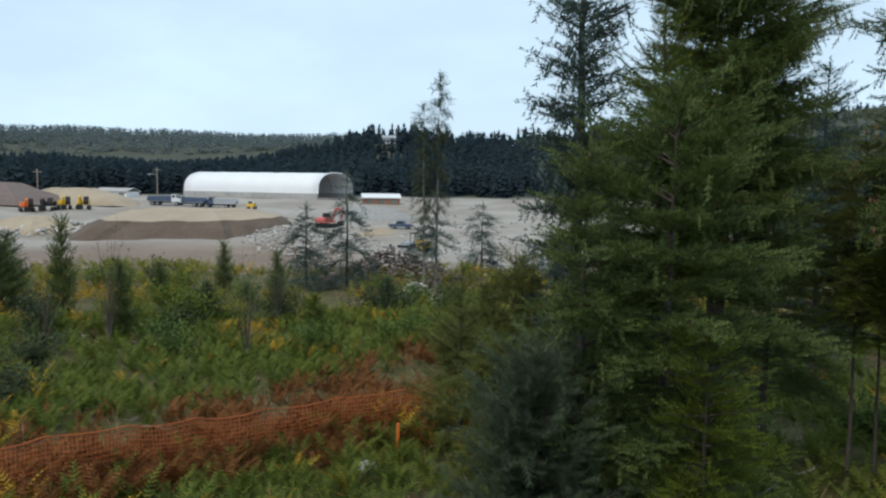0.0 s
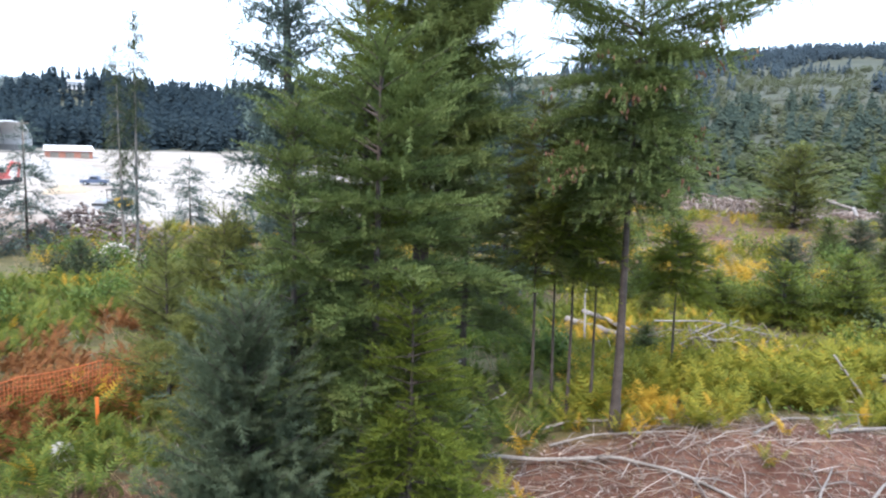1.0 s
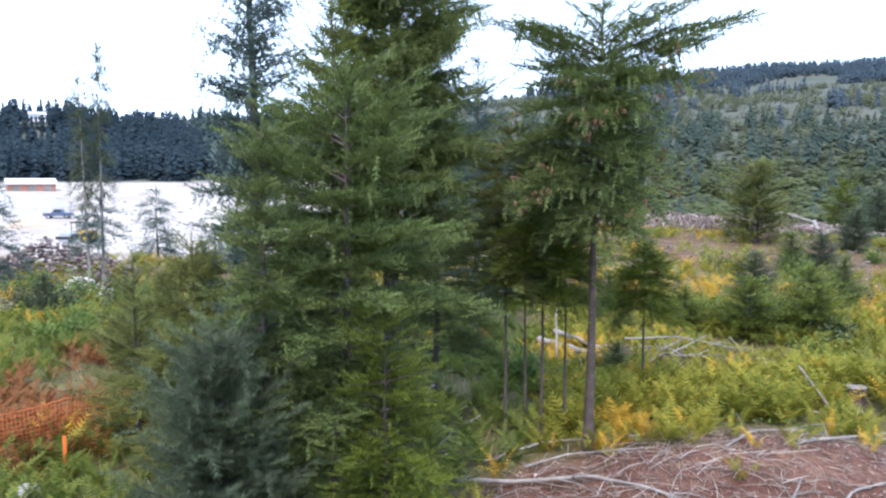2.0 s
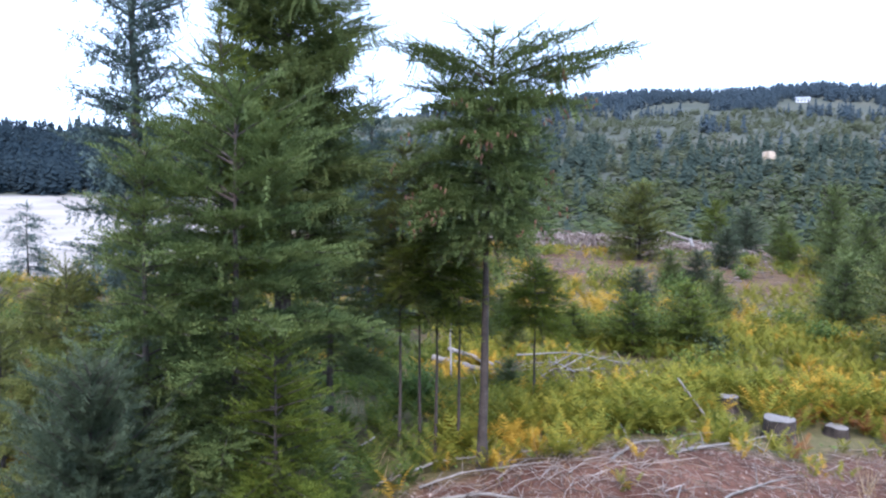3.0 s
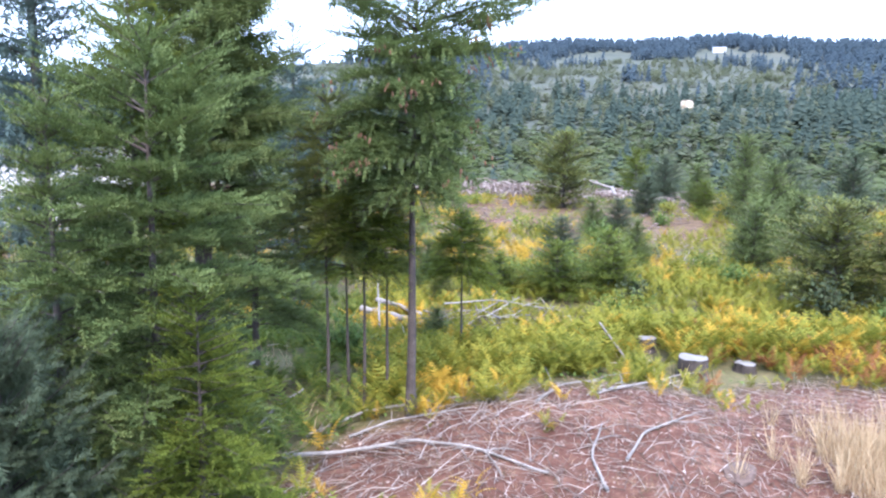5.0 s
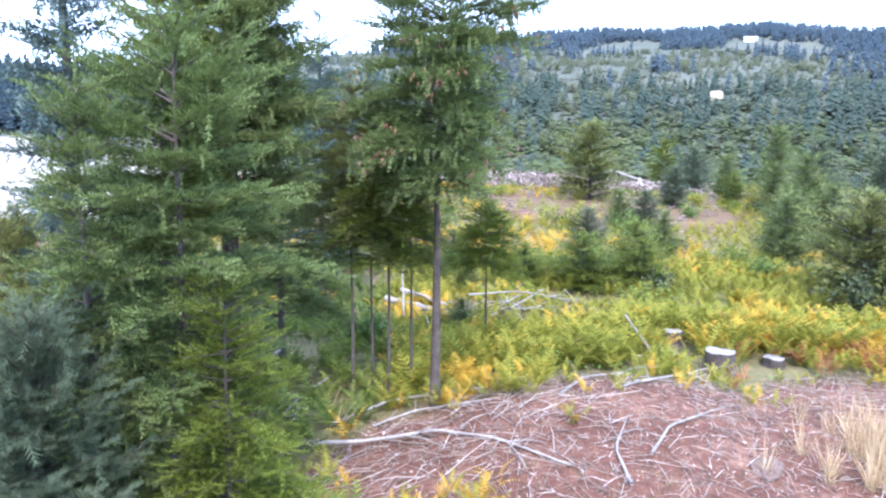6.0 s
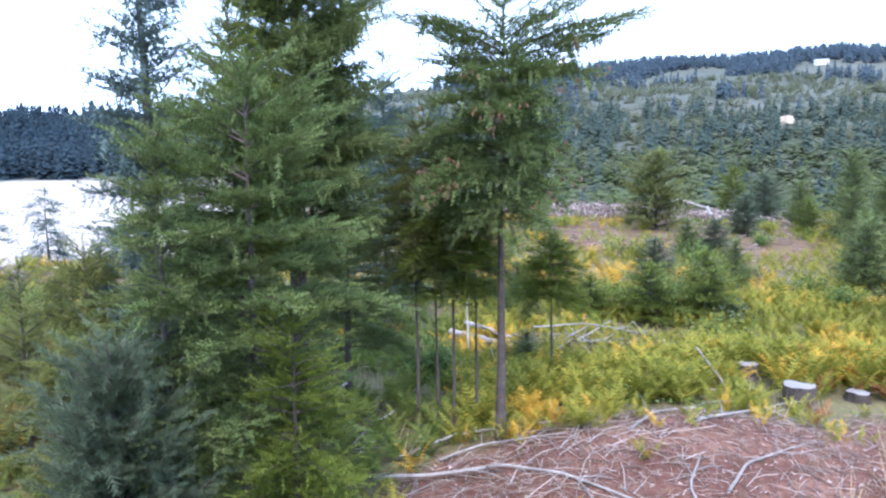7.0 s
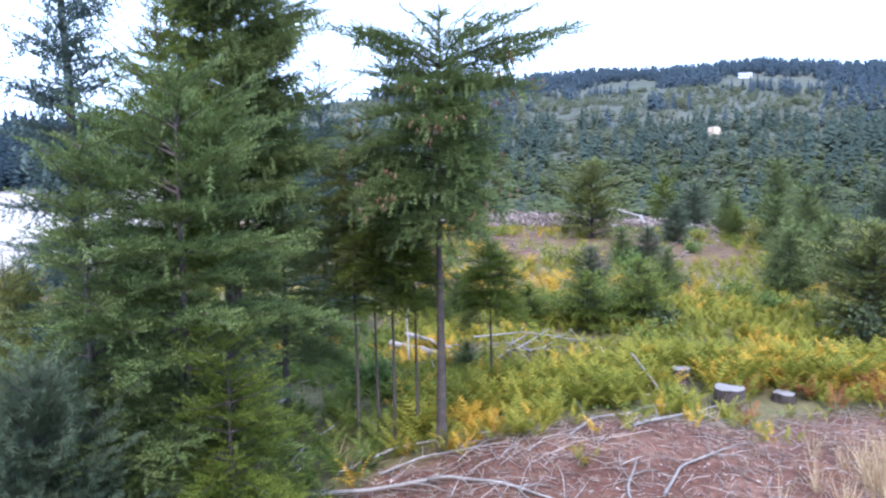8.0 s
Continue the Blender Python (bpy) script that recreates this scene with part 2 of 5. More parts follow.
def mesh_of(name, v, f):
    """A mesh from arrays of vertices (n, 3) and equal-sided faces (m, k)."""
    v, f = np.asarray(v, np.float32), np.asarray(f, np.int32)
    me = bpy.data.meshes.new(name)
    me.vertices.add(len(v))
    me.vertices.foreach_set("co", v.ravel())
    k = f.shape[1]
    me.loops.add(f.size)
    me.loops.foreach_set("vertex_index", f.ravel())
    me.polygons.add(len(f))
    me.polygons.foreach_set("loop_start", np.arange(0, f.size, k, dtype=np.int32))
    me.polygons.foreach_set("loop_total", np.full(len(f), k, np.int32))
    me.update(calc_edges=True)
    return me


def join(lists):
    """Several (vertices, faces) as one."""
    vs, fs, n = [], [], 0
    for v, f in lists:
        if len(v):
            vs.append(v)
            fs.append(np.asarray(f) + n)
            n += len(v)
    return np.concatenate(vs), np.concatenate(fs)


def stamp(template, pos, ahead, up, size):
    """Copies of a template (its length along +x, its top +z) at many places, as one pair of arrays."""
    tv, tf = template
    a = ahead / np.linalg.norm(ahead, axis=1, keepdims=True)
    s = np.cross(up, a)
    s /= np.linalg.norm(s, axis=1, keepdims=True) + 1e-9
    u = np.cross(a, s)
    size = np.asarray(size, float)
    size = size[:, None, None] if size.ndim == 1 else size[:, None, :]
    loc = tv[None] * size
    v = pos[:, None] + loc[..., :1] * a[:, None] + loc[..., 1:2] * s[:, None] + loc[..., 2:] * u[:, None]
    f = tf[None] + (np.arange(len(pos)) * len(tv))[:, None, None]
    return v.reshape(-1, 3), f.reshape(-1, tf.shape[1])


def tube(points, radii, sides=6):
    """A bent, tapered round bar through the points, of triangles."""
    p = np.asarray(points, float)
    r = np.broadcast_to(np.asarray(radii, float), (len(p),))
    d = np.gradient(p, axis=0)
    d /= np.linalg.norm(d, axis=1, keepdims=True) + 1e-9
    ref = np.where(np.abs(d[:, 2:3]) > 0.9, [[1.0, 0, 0]], [[0, 0, 1.0]])
    a = np.cross(d, ref)
    a /= np.linalg.norm(a, axis=1, keepdims=True) + 1e-9
    b = np.cross(d, a)
    ang = np.arange(sides) * 2 * np.pi / sides
    v = p[:, None] + r[:, None, None] * (np.cos(ang)[None, :, None] * a[:, None] + np.sin(ang)[None, :, None] * b[:, None])
    f = []
    for i in range(len(p) - 1):
        for j in range(sides):
            k = (j + 1) % sides
            q = (i * sides + j, i * sides + k, (i + 1) * sides + k, (i + 1) * sides + j)
            f += [(q[0], q[1], q[2]), (q[0], q[2], q[3])]
    for base in (0, (len(p) - 1) * sides):
        f += [(base, base + j, base + j + 1) for j in range(1, sides - 1)]
    return v.reshape(-1, 3), np.array(f)


def box(bm, x0, x1, y0, y1, z0, z1, bevel=0.0):
    m = Matrix.Translation(((x0 + x1) / 2, (y0 + y1) / 2, (z0 + z1) / 2)) @ Matrix.Diagonal((x1 - x0, y1 - y0, z1 - z0, 1))
    made = bmesh.ops.create_cube(bm, size=1, matrix=m)["verts"]
    if bevel:
        edges = list({e for v in made for e in v.link_edges})
        bmesh.ops.bevel(bm, geom=edges, offset=bevel, segments=1, affect="EDGES")
    return bm


def boxes(*rows, bevel=0.0):
    bm = bmesh.new()
    for r in rows:
        box(bm, *r, bevel=bevel)
    return bm


def drum(bm, radius, depth, m, n=16):
    bmesh.ops.create_cone(bm, cap_ends=True, segments=n, radius1=radius, radius2=radius, depth=depth, matrix=m)
    return bm


def prism(profile, y0, y1):
    """A solid from a side profile of (x, z) points, pulled from y0 to y1."""
    bm = bmesh.new()
    a = [bm.verts.new((x, y0, z)) for x, z in profile]
    b = [bm.verts.new((x, y1, z)) for x, z in profile]
    bm.faces.new(a)
    bm.faces.new(b[::-1])
    for i in range(len(a)):
        j = (i + 1) % len(a)
        bm.faces.new((a[j], a[i], b[i], b[j]))
    bmesh.ops.recalc_face_normals(bm, faces=bm.faces)
    return bm


# ---- ground: one sheet to the horizon ----


def bare_field(x, y):
    """Under 1 on the bare reddish mound."""
    a = np.minimum(((x - 9.8) / 5.2) ** 2 + ((y - 5.4) / 4.0) ** 2, ((x - 6.9) / 2.5) ** 2 + ((y - 8.7) / 1.9) ** 2)
    return np.minimum(a, ((x - 14.0) / 4.0) ** 2 + ((y - 4.8) / 3.1) ** 2)


RIDGE_AZ = [-180, -60, -31, -21, -14.7, -8.2, 0.6, 6.8, 26, 48, 60, 66, 90, 180]
RIDGE_EL = [1.8, 1.8, 1.8, 1.9, 2.6, 4.0, 4.7, 5.2, 6.7, 8.0, 8.2, 7.5, 6.0, 1.8]
RIDGE_R = [430, 430, 430, 430, 430, 430, 440, 470, 600, 850, 900, 900, 900, 430]


def smooth(a, b, x):
    t = np.clip((np.asarray(x, float) - a) / (b - a), 0, 1)
    return t * t * (3 - 2 * t)


def waves(x, y, k):
    return np.sin(x * k + 1.3) * np.cos(y * k * 0.83 - 0.4) + 0.5 * np.sin(x * k * 2.3 + y * k * 1.7) + 0.35 * np.cos(y * k * 3.1 - x * k * 1.1)


def yard_part(x, y):
    """1 in the gravel yard, 0 in the clearing to its east."""
    r, az = np.hypot(x, y), np.degrees(np.arctan2(x, y))
    return smooth(44, 62, r + 2 * waves(x, y, 0.15)) * (1 - smooth(13, 20, az)) * smooth(-120, -70, az)


def height(x, y):
    x, y = np.asarray(x, float), np.asarray(y, float)
    r, az = np.hypot(x, y), np.degrees(np.arctan2(x, y))
    near = 0.10 * waves(x, y, 0.35) * smooth(3, 9, r) + 0.25 * waves(x, y, 0.09) * smooth(25, 45, r)
    mound = 0.38 * np.exp(-(((x - 9.6) / 3.6) ** 2 + ((y - 7.6) / 2.9) ** 2) ** 2) - 0.25 * smooth(9, 13, r) * np.exp(-((az + 5) / 18) ** 2)
    yp = yard_part(x, y)
    pit = yp * (-5.2 + 0.0433 * np.clip(r - 120, 0, 120))
    top = np.interp(az, RIDGE_AZ, RIDGE_EL)
    rr = np.interp(az, RIDGE_AZ, RIDGE_R)
    peak = rr * np.tan(np.radians(top)) + 5.3 - 15.0
    start = np.where(yp > 0.01, 285.0, 112.0)
    s = np.clip((r - start) / (rr - start), 0, 1.25)
    hill = peak * np.where(s < 1, s ** 1.25, 1 - 0.4 * (s - 1))
    hill = hill + 2.0 * waves(x, y, 0.012) * smooth(0.1, 0.4, s)
    far = 78.0 * smooth(700, 1500, r) * (1 + 0.13 * waves(x, y, 0.0021)) * (1 - smooth(-4, 10, az)) * smooth(-170, -90, az)
    kx, ky = 420 * math.sin(radians(-4.3)), 420 * math.cos(radians(-4.3))
    far = far + 9.0 * np.exp(-(((x - kx) ** 2 + (y - ky) ** 2) / 30.0 ** 2))
    dip = -3.0 * smooth(70, 110, r) * (1 - smooth(110, 220, r)) * smooth(18, 30, az)
    return near + mound + pit + hill * smooth(0, 0.02, s) + far + dip


def build_ground():
    az = np.radians(np.concatenate([np.arange(-180, -46, 4.0), np.arange(-46, 86, 0.8), np.arange(86, 180, 4.0)]))
    rad = np.concatenate([[0.01], np.geomspace(1.0, 3200, 190)])
    A, R = np.meshgrid(az, rad)
    x, y = R * np.sin(A), R * np.cos(A)
    z = height(x, y)
    n, k = len(az), len(rad)
    i, j = np.meshgrid(np.arange(k - 1), np.arange(n), indexing="ij")
    jj = (j + 1) % n
    f = np.stack([i * n + j, i * n + jj, (i + 1) * n + jj, (i + 1) * n + j], -1).reshape(-1, 4)[:, ::-1]
    me = mesh_of("ground", np.stack([x, y, z], -1).reshape(-1, 3), f)
    me.polygons.foreach_set("use_smooth", np.ones(len(f), bool))
    xs, ys = x.ravel(), y.ravel()
    r, d = np.hypot(xs, ys), np.degrees(np.arctan2(xs, ys))
    w = 0.35 * waves(xs, ys, 0.9)
    bare = np.maximum(smooth(1.1, 0.85, bare_field(xs, ys) + 0.3 * w), smooth(0.0, 0.7, waves(xs, ys, 0.21) - 0.05) * 0.9 * smooth(22, 32, r) * (1 - smooth(85, 100, r)))
    bare = np.maximum(bare, smooth(1.0, 0.6, ((xs + 0.6) / 3.0) ** 2 + ((ys - 9.5) / 2.6) ** 2 + w) * 0.8)
    bare = np.maximum(bare, 0.6 * smooth(36, 46, r) * (1 - smooth(84, 95, r)) * smooth(35, 40, d + 4 * w) * (1 - smooth(60, 66, d + 4 * w)))
    yard = yard_part(xs, ys)
    dirt = yard * smooth(-4, -10, d + 2 * w) * (1 - smooth(118, 130, r)) 
    woods = np.where(yard > 0.3, smooth(276, 288, r), smooth(88, 105, r))
    for name, val in (("bare", bare), ("yard", yard), ("dirt", dirt), ("woods", woods)):
        at = me.attributes.new(name, "FLOAT", "POINT")
        at.data.foreach_set("value", np.clip(val, 0, 1).astype(np.float32))
    return tagged(part("ground", me, M_GROUND), "uneven cleared forest ground running into a gravel yard and hills", "ground", "", "structure")


build_ground()


def on_ground(x, y):
    return float(height(x, y))


# ---- plants: templates ----


def spray(n, length=1.0, needle=0.16, width=0.03, lift=0.5, seed=3):
    """A needled twig: thin triangles round a stem along +x, more of them above than below."""
    rng = np.random.default_rng(seed)
    v, f = [], []
    for i in range(n):
        x = (0.02 + 0.96 * i / n) * length
        ang = i * 2.4 + rng.normal(0, 0.3)
        nl = needle * (1.05 - 0.4 * (i / n)) * rng.uniform(0.8, 1.2)
        dy, dz = math.cos(ang), math.sin(ang) * (1.0 if math.sin(ang) > 0 else 0.45) * lift
        k = len(v)
        v += [(x - width / 2, 0, 0), (x + width / 2, 0, 0.0), (x + nl * 0.7, nl * 0.8 * dy, nl * 0.8 * dz)]
        f.append((k, k + 1, k + 2))
    k = len(v)
    v += [(0, -0.012, 0), (0, 0.012, 0), (length * 1.06, 0, 0.01)]
    f.append((k, k + 1, k + 2))
    return np.array(v), np.array(f)


SPRAY_NEAR = spray(18, 1.0, 0.24, 0.10, 0.95)
SPRAY_MID = spray(9, 1.0, 0.34, 0.16, 0.8)
SPRAY_PINE = spray(24, 1.0, 0.40, 0.06, 0.9)
LEAF = (np.array([(0, 0, 0), (0.5, 0.28, 0.06), (1, 0, -0.04), (0.5, -0.28, 0.06)], float), np.array([(0, 1, 2), (0, 2, 3)]))


def fir(rng, height_m, base, reach, whorls, arms, template, twig, droop=0.35, rise=0.25, power=0.8, density=1.0, thin=0.0, lean=0.0, shape=None,
        side_twigs=True, trunk_r=None, hang=0.04, limbs=True, extra=(), loose=0.3):
    """Arrays of a conifer standing at the origin: (wood, needles). shape(u): reach along the crown, 0 at its foot, 1 at its tip."""
    tr = trunk_r or height_m * 0.013
    zs = np.linspace(0, height_m, 12)
    wob = np.cumsum(rng.normal(0, 0.012 * height_m / 8, (12, 2)), 0)
    wob -= wob[:1]
    trunk = np.column_stack([wob[:, 0] + lean * zs, wob[:, 1], zs])
    wood = [tube(trunk, np.interp(zs, [0, height_m * 0.04, height_m], [tr * 1.35, tr, tr * 0.08]), 9)]
    pos, ahead, size = [], [], []
    for w in range(whorls * arms + len(extra)):
        own = extra[w - whorls * arms] if w >= whorls * arms else None
        if rng.random() < thin and not own:
            continue
        u = min((w // arms + 0.15 + rng.normal(0.3, loose)) / whorls, 0.995)
        u = own[0] if own else max(u, 0.0)
        z0 = base + (height_m - base) * u ** 0.92
        rad = reach * ((1 - u) ** power if shape is None else shape(u))
        start = np.array([np.interp(z0, zs, trunk[:, 0]), np.interp(z0, zs, trunk[:, 1]), z0])
        th = w * 2.399 + rng.normal(0, 0.3)
        ln = max(rad * rng.uniform(0.62, 1.2), 0.12)
        if own:
            th, ln = own[1], own[2]
        s = np.linspace(0, 1, 6)
        lift = own[3] if own else rise
        up = ln * ((lift + rng.normal(0, 0.08) + 0.6 * u ** 3) * s - droop * (1 - 0.6 * u) * s ** 2 + 0.14 * s ** 3)
        arm = start + np.column_stack([np.cos(th) * ln * s, np.sin(th) * ln * s, up])
        if limbs:
            wood.append(tube(arm, np.interp(s, [0, 1], [0.008 + 0.010 * ln, 0.003]), 3))
        n = max(int(ln * 11 * density / twig * 0.26), 3)
        for q in np.linspace(0.16 if ln > 0.5 else 0.05, 1.0, n):
            c = np.array([np.interp(q, s, arm[:, k]) for k in range(3)])
            for sd in ((-1, 1) if q < 0.97 else (0,)):
                ang = th + sd * rng.uniform(0.5, 1.0) * (1 - 0.35 * q)
                reach2 = ln * 0.42 * (1 - q) ** 0.8 + twig * 0.4 if side_twigs else twig * 0.5
                m = max(int(reach2 / (twig * 0.55)), 1)
                for b in range(m):
                    off = reach2 * b / max(m, 1)
                    p = c + np.array([np.cos(ang) * off, np.sin(ang) * off, -0.25 * droop * off + rng.normal(0, 0.04)])
                    for sub in ((0.0,) if b == m - 1 else (-0.7, 0.7)):
                        a2 = ang + sub + rng.normal(0, 0.25)
                        pos.append(p)
                        ahead.append((np.cos(a2), np.sin(a2), rng.normal(0.14 - 0.35 * droop * q + 0.55 * u, 0.20)))
                        size.append(twig * rng.uniform(0.7, 1.25))
                    if rng.random() < hang:
                        pos.append(p)
                        ahead.append((0.5 * np.cos(ang), 0.5 * np.sin(ang), -1.0))
                        size.append(twig * rng.uniform(0.8, 1.5))
    tip = trunk[-1]
    for k in range(5):
        th = rng.uniform(0, 6.28)
        pos.append(tip - (0, 0, 0.08 * k))
        ahead.append((0.35 * np.cos(th) * (k > 0), 0.35 * np.sin(th) * (k > 0), 1.0))
        size.append(twig * 1.1)
    pos, ahead = np.array(pos), np.array(ahead)
    up = np.array([0, 0, 1.0]) + rng.normal(0, 0.22, pos.shape)
    return join(wood), stamp(template, pos, ahead, up, np.array(size))


def tree(name, x, y, arrays, needles, label, category="tree", group="", wood=None, turn=0.0, scale=1.0):
    t = thing(name, x, y, on_ground(x, y) - 0.06, turn, label, category, group, scale=scale)
    part("trunk", arrays[0], wood or M_BARK, t)
    part("crown", arrays[1], needles, t)
    return t


def polar(az, r):
    return r * math.sin(radians(az)), r * math.cos(radians(az))


R = np.random.default_rng(11)

# big fir cluster
def crown_of(*stops):
    """A crown's outline: reach at heights from 0, its foot, to 1, its tip."""
    return lambda u: np.interp(u, [a for a, _ in stops], [b for _, b in stops])


bx, by = polar(20.8, 12.6)
tree("fir_tree", bx, by, fir(R, 13.5, 3.6, 1.5, 44, 8, SPRAY_NEAR, 0.22, 0.40, 0.42, 0.35, 0.95, 0.0, 0.0, crown_of((0, 0.9), (0.3, 1.0), (0.55, 0.88), (0.8, 0.55), (1, 0.06)), hang=0.15, loose=0.6),
     M_FIR, "tall dense dark green fir standing behind a shorter fir", turn=20)
bx, by = polar(17.6, 9.4)
tree("fir_tree", bx, by, fir(R, 6.6, 1.7, 1.65, 12, 8, SPRAY_NEAR, 0.22, 0.55, 0.30, 0.62, 1.0, 0.10, 0.0, crown_of((0, 0.7), (0.25, 1.0), (0.6, 0.92), (0.8, 0.80), (0.92, 0.52), (1, 0.06)), hang=0.02, loose=0.10),
     M_FIR_TIPPED, "bushy bright green fir with layered drooping branches")
bx, by = polar(16.7, 10.7)
tree("fir_tree", bx, by, fir(R, 7.75, 2.0, 1.05, 18, 7, SPRAY_NEAR, 0.21, 0.40, 0.30, 0.62, 0.9, 0.06, 0.0, crown_of((0, 0.9), (0.6, 0.9), (0.8, 0.62), (0.93, 0.25), (1, 0.04)), hang=0.02, loose=0.15),
     M_FIR_LIME, "slender green fir rising between a bushy fir and a tall one")
bx, by = polar(10.5, 12.4)
tree("fir_tree", bx, by, fir(R, 10.9, 1.4, 0.9, 34, 7, SPRAY_MID, 0.23, 0.35, 0.32, 0.4, 0.8, 0.2, 0.0, crown_of((0, 1.35), (0.4, 1.15), (0.6, 0.92), (0.85, 0.6), (1, 0.08)), hang=0.2),
     M_FIR_DARK, "open dark fir with gaps between its branches")
bx, by = polar(11.3, 8.9)
tree("fir_tree", bx, by, fir(R, 5.9, 1.0, 1.2, 14, 7, SPRAY_NEAR, 0.20, 0.55, 0.25, 0.5, 0.95, 0.08, hang=0.05, loose=0.12), M_FIR, "narrow green fir pressed against its taller neighbours")
bx, by = polar(20.6, 8.4)
tree("fir_tree", bx, by, fir(R, 3.7, 0.5, 1.15, 13, 8, SPRAY_NEAR, 0.19, 0.35, 0.2, 0.6, 0.9, 0.08), M_FIR_LIME, "young fresh green fir with a thin pale trunk")
bx, by = polar(7.3, 8.3)
tree("pine_tree", bx, by, fir(R, 3.5, 0.15, 1.2, 17, 9, SPRAY_PINE, 0.22, 0.05, 0.55, 0.5, 1.1, 0.03), M_PINE_BLUE, "young blue-green pine with soft long needles")
bx, by = polar(1.6, 15.0)
tree("pine_tree", bx, by, fir(R, 3.9, 0.3, 1.2, 12, 6, SPRAY_NEAR, 0.19, 0.1, 0.4, 0.6, 0.8, 0.15), M_FIR_YELLOW, "young open yellow-green pine in the bracken")
bx, by = polar(5.8, 12.5)
tree("fir_tree", bx, by, fir(R, 4.3, 0.8, 1.35, 14, 7, SPRAY_NEAR, 0.19, 0.7, 0.2, 0.4, 0.9, 0.15, hang=0.2), M_FIR_YELLOW, "drooping fir with yellowing outer twigs")

# tree with cones and its long upper limbs
UPPER_LIMBS = ((0.74, -34, 2.6, 0.44), (0.75, 148, 2.0, 0.42), (0.68, -22, 2.0, 0.38), (0.70, 158, 1.5, 0.42), (0.81, -46, 1.7, 0.42), (0.79, 130, 1.5, 0.40),
               (0.78, -75, 1.3, 0.4), (0.64, -42, 1.75, 0.3), (0.66, 140, 1.55, 0.3), (0.86, -10, 0.9, 0.6), (0.86, 170, 0.8, 0.6))
cone_tree = tree("fir_tree", 7.9, 10.5, fir(R, 8.05, 4.15, 1.8, 14, 8, SPRAY_NEAR, 0.24, 0.80, 0.28, 0.5, 1.0, 0.05, 0.0,
                 crown_of((0, 0.7), (0.15, 0.88), (0.4, 0.82), (0.6, 0.74), (0.7, 0.45), (0.8, 0.22), (0.9, 0.15), (1.0, 0.05)), True, 0.095, 0.14, True,
                 [(q, radians(a), ln_, up_) for q, a, ln_, up_ in UPPER_LIMBS], 0.12), M_FIR_TIPPED,
                 "slender fir with brown cones and a bare lower trunk")

# ---- small firs on bare stems ----
for px, py, hh, cb, rr_, mat_, lab in ((7.03, 12.08, 6.1, 3.4, 1.0, M_FIR_YELLOW, "thin-stemmed fir with a drooping yellowish crown"),
                                       (7.51, 12.09, 4.6, 3.0, 0.8, M_FIR, "thin-stemmed leaning fir sapling with a small high crown"),
                                       (7.60, 11.63, 5.6, 3.1, 1.0, M_FIR_LIME, "thin-stemmed fir with a dense drooping crown"),
                                       (8.02, 11.48, 4.4, 3.0, 0.7, M_FIR, "thin bent fir pole with few green branches"),
                                       (10.93, 12.62, 3.7, 2.5, 0.85, M_FIR_LIME, "small fir with a flat green top on a bare stem")):
    tree("fir_sapling", px, py, fir(R, hh, cb - 0.25, rr_ * 1.25, 11, 6, SPRAY_NEAR, 0.19, 0.75, 0.15, 0.35, 0.9, 0.1, R.normal(0, 0.03), None, True, 0.037), mat_, lab)
bx, by = polar(24.6, 15.5)
tree("fir_tree", bx, by, fir(R, 6.4, 1.2, 1.5, 16, 6, SPRAY_NEAR, 0.23, 0.6, 0.15, 0.5, 0.8, 0.1), M_FIR, "dark drooping fir behind the thin stems")
bx, by = polar(27.6, 22)
tree("fir_tree", bx, by, fir(R, 8.6, 1.5, 1.9, 20, 6, SPRAY_MID, 0.30, 0.4, 0.15, 0.5, 0.9, 0.15), M_FIR_DARK, "dark fir standing further back in the clearing")


# ---- far woods ----


def ragged(n, rng, slim=0.24, round_=False):
    """A small conifer, or a round bush, of unit height for distant slopes: many small tufts about a stem."""
    v, f = [], []
    for i in range(n):
        q = (i + rng.random()) / n
        q = q ** 1.25 * 0.94
        reach = slim * (math.sqrt(max(1 - (2 * q - 0.85) ** 2 / 1.4, 0.02)) if round_ else (1 - q) ** 0.8 + 0.04)
        a = i * 2.4 + rng.normal(0, 0.4)
        d = np.array([math.cos(a), math.sin(a), 0])
        s_ = np.array([-d[1], d[0], 0])
        w = (0.12 if round_ else 0.06 + 0.07 * (1 - q)) * rng.uniform(0.7, 1.4)
        r0, r1 = reach * rng.uniform(0.0, 0.35), reach * rng.uniform(0.75, 1.25)
        up = np.array([0, 0, 1.0])
        k = len(v)
        v += [d * r0 + up * (q + 0.10), d * (r0 + r1) / 2 - s_ * w + up * (q + rng.uniform(-0.02, 0.05)), d * r1 + up * (q - rng.uniform(-0.02, 0.06)), d * (r0 + r1) / 2 + s_ * w + up * (q + rng.uniform(-0.02, 0.05))]
        f += [(k, k + 1, k + 2), (k, k + 2, k + 3)]
    k = len(v)
    if not round_:
        v += [(-0.012, 0, 0.8), (0.012, 0, 0.8), (0, 0, 1.03), (0, -0.012, 0.8), (0, 0.012, 0.8), (0, 0, 1.03)]
        f += [(k, k + 1, k + 2), (k + 3, k + 4, k + 5)]
    return np.array(v), np.array(f)


def scatter(rng, n, az0, az1, r0, r1, bias=0.5):
    az = np.radians(rng.uniform(az0, az1, n))
    r = r0 + (r1 - r0) * rng.random(n) ** bias
    return r * np.sin(az), r * np.cos(az)


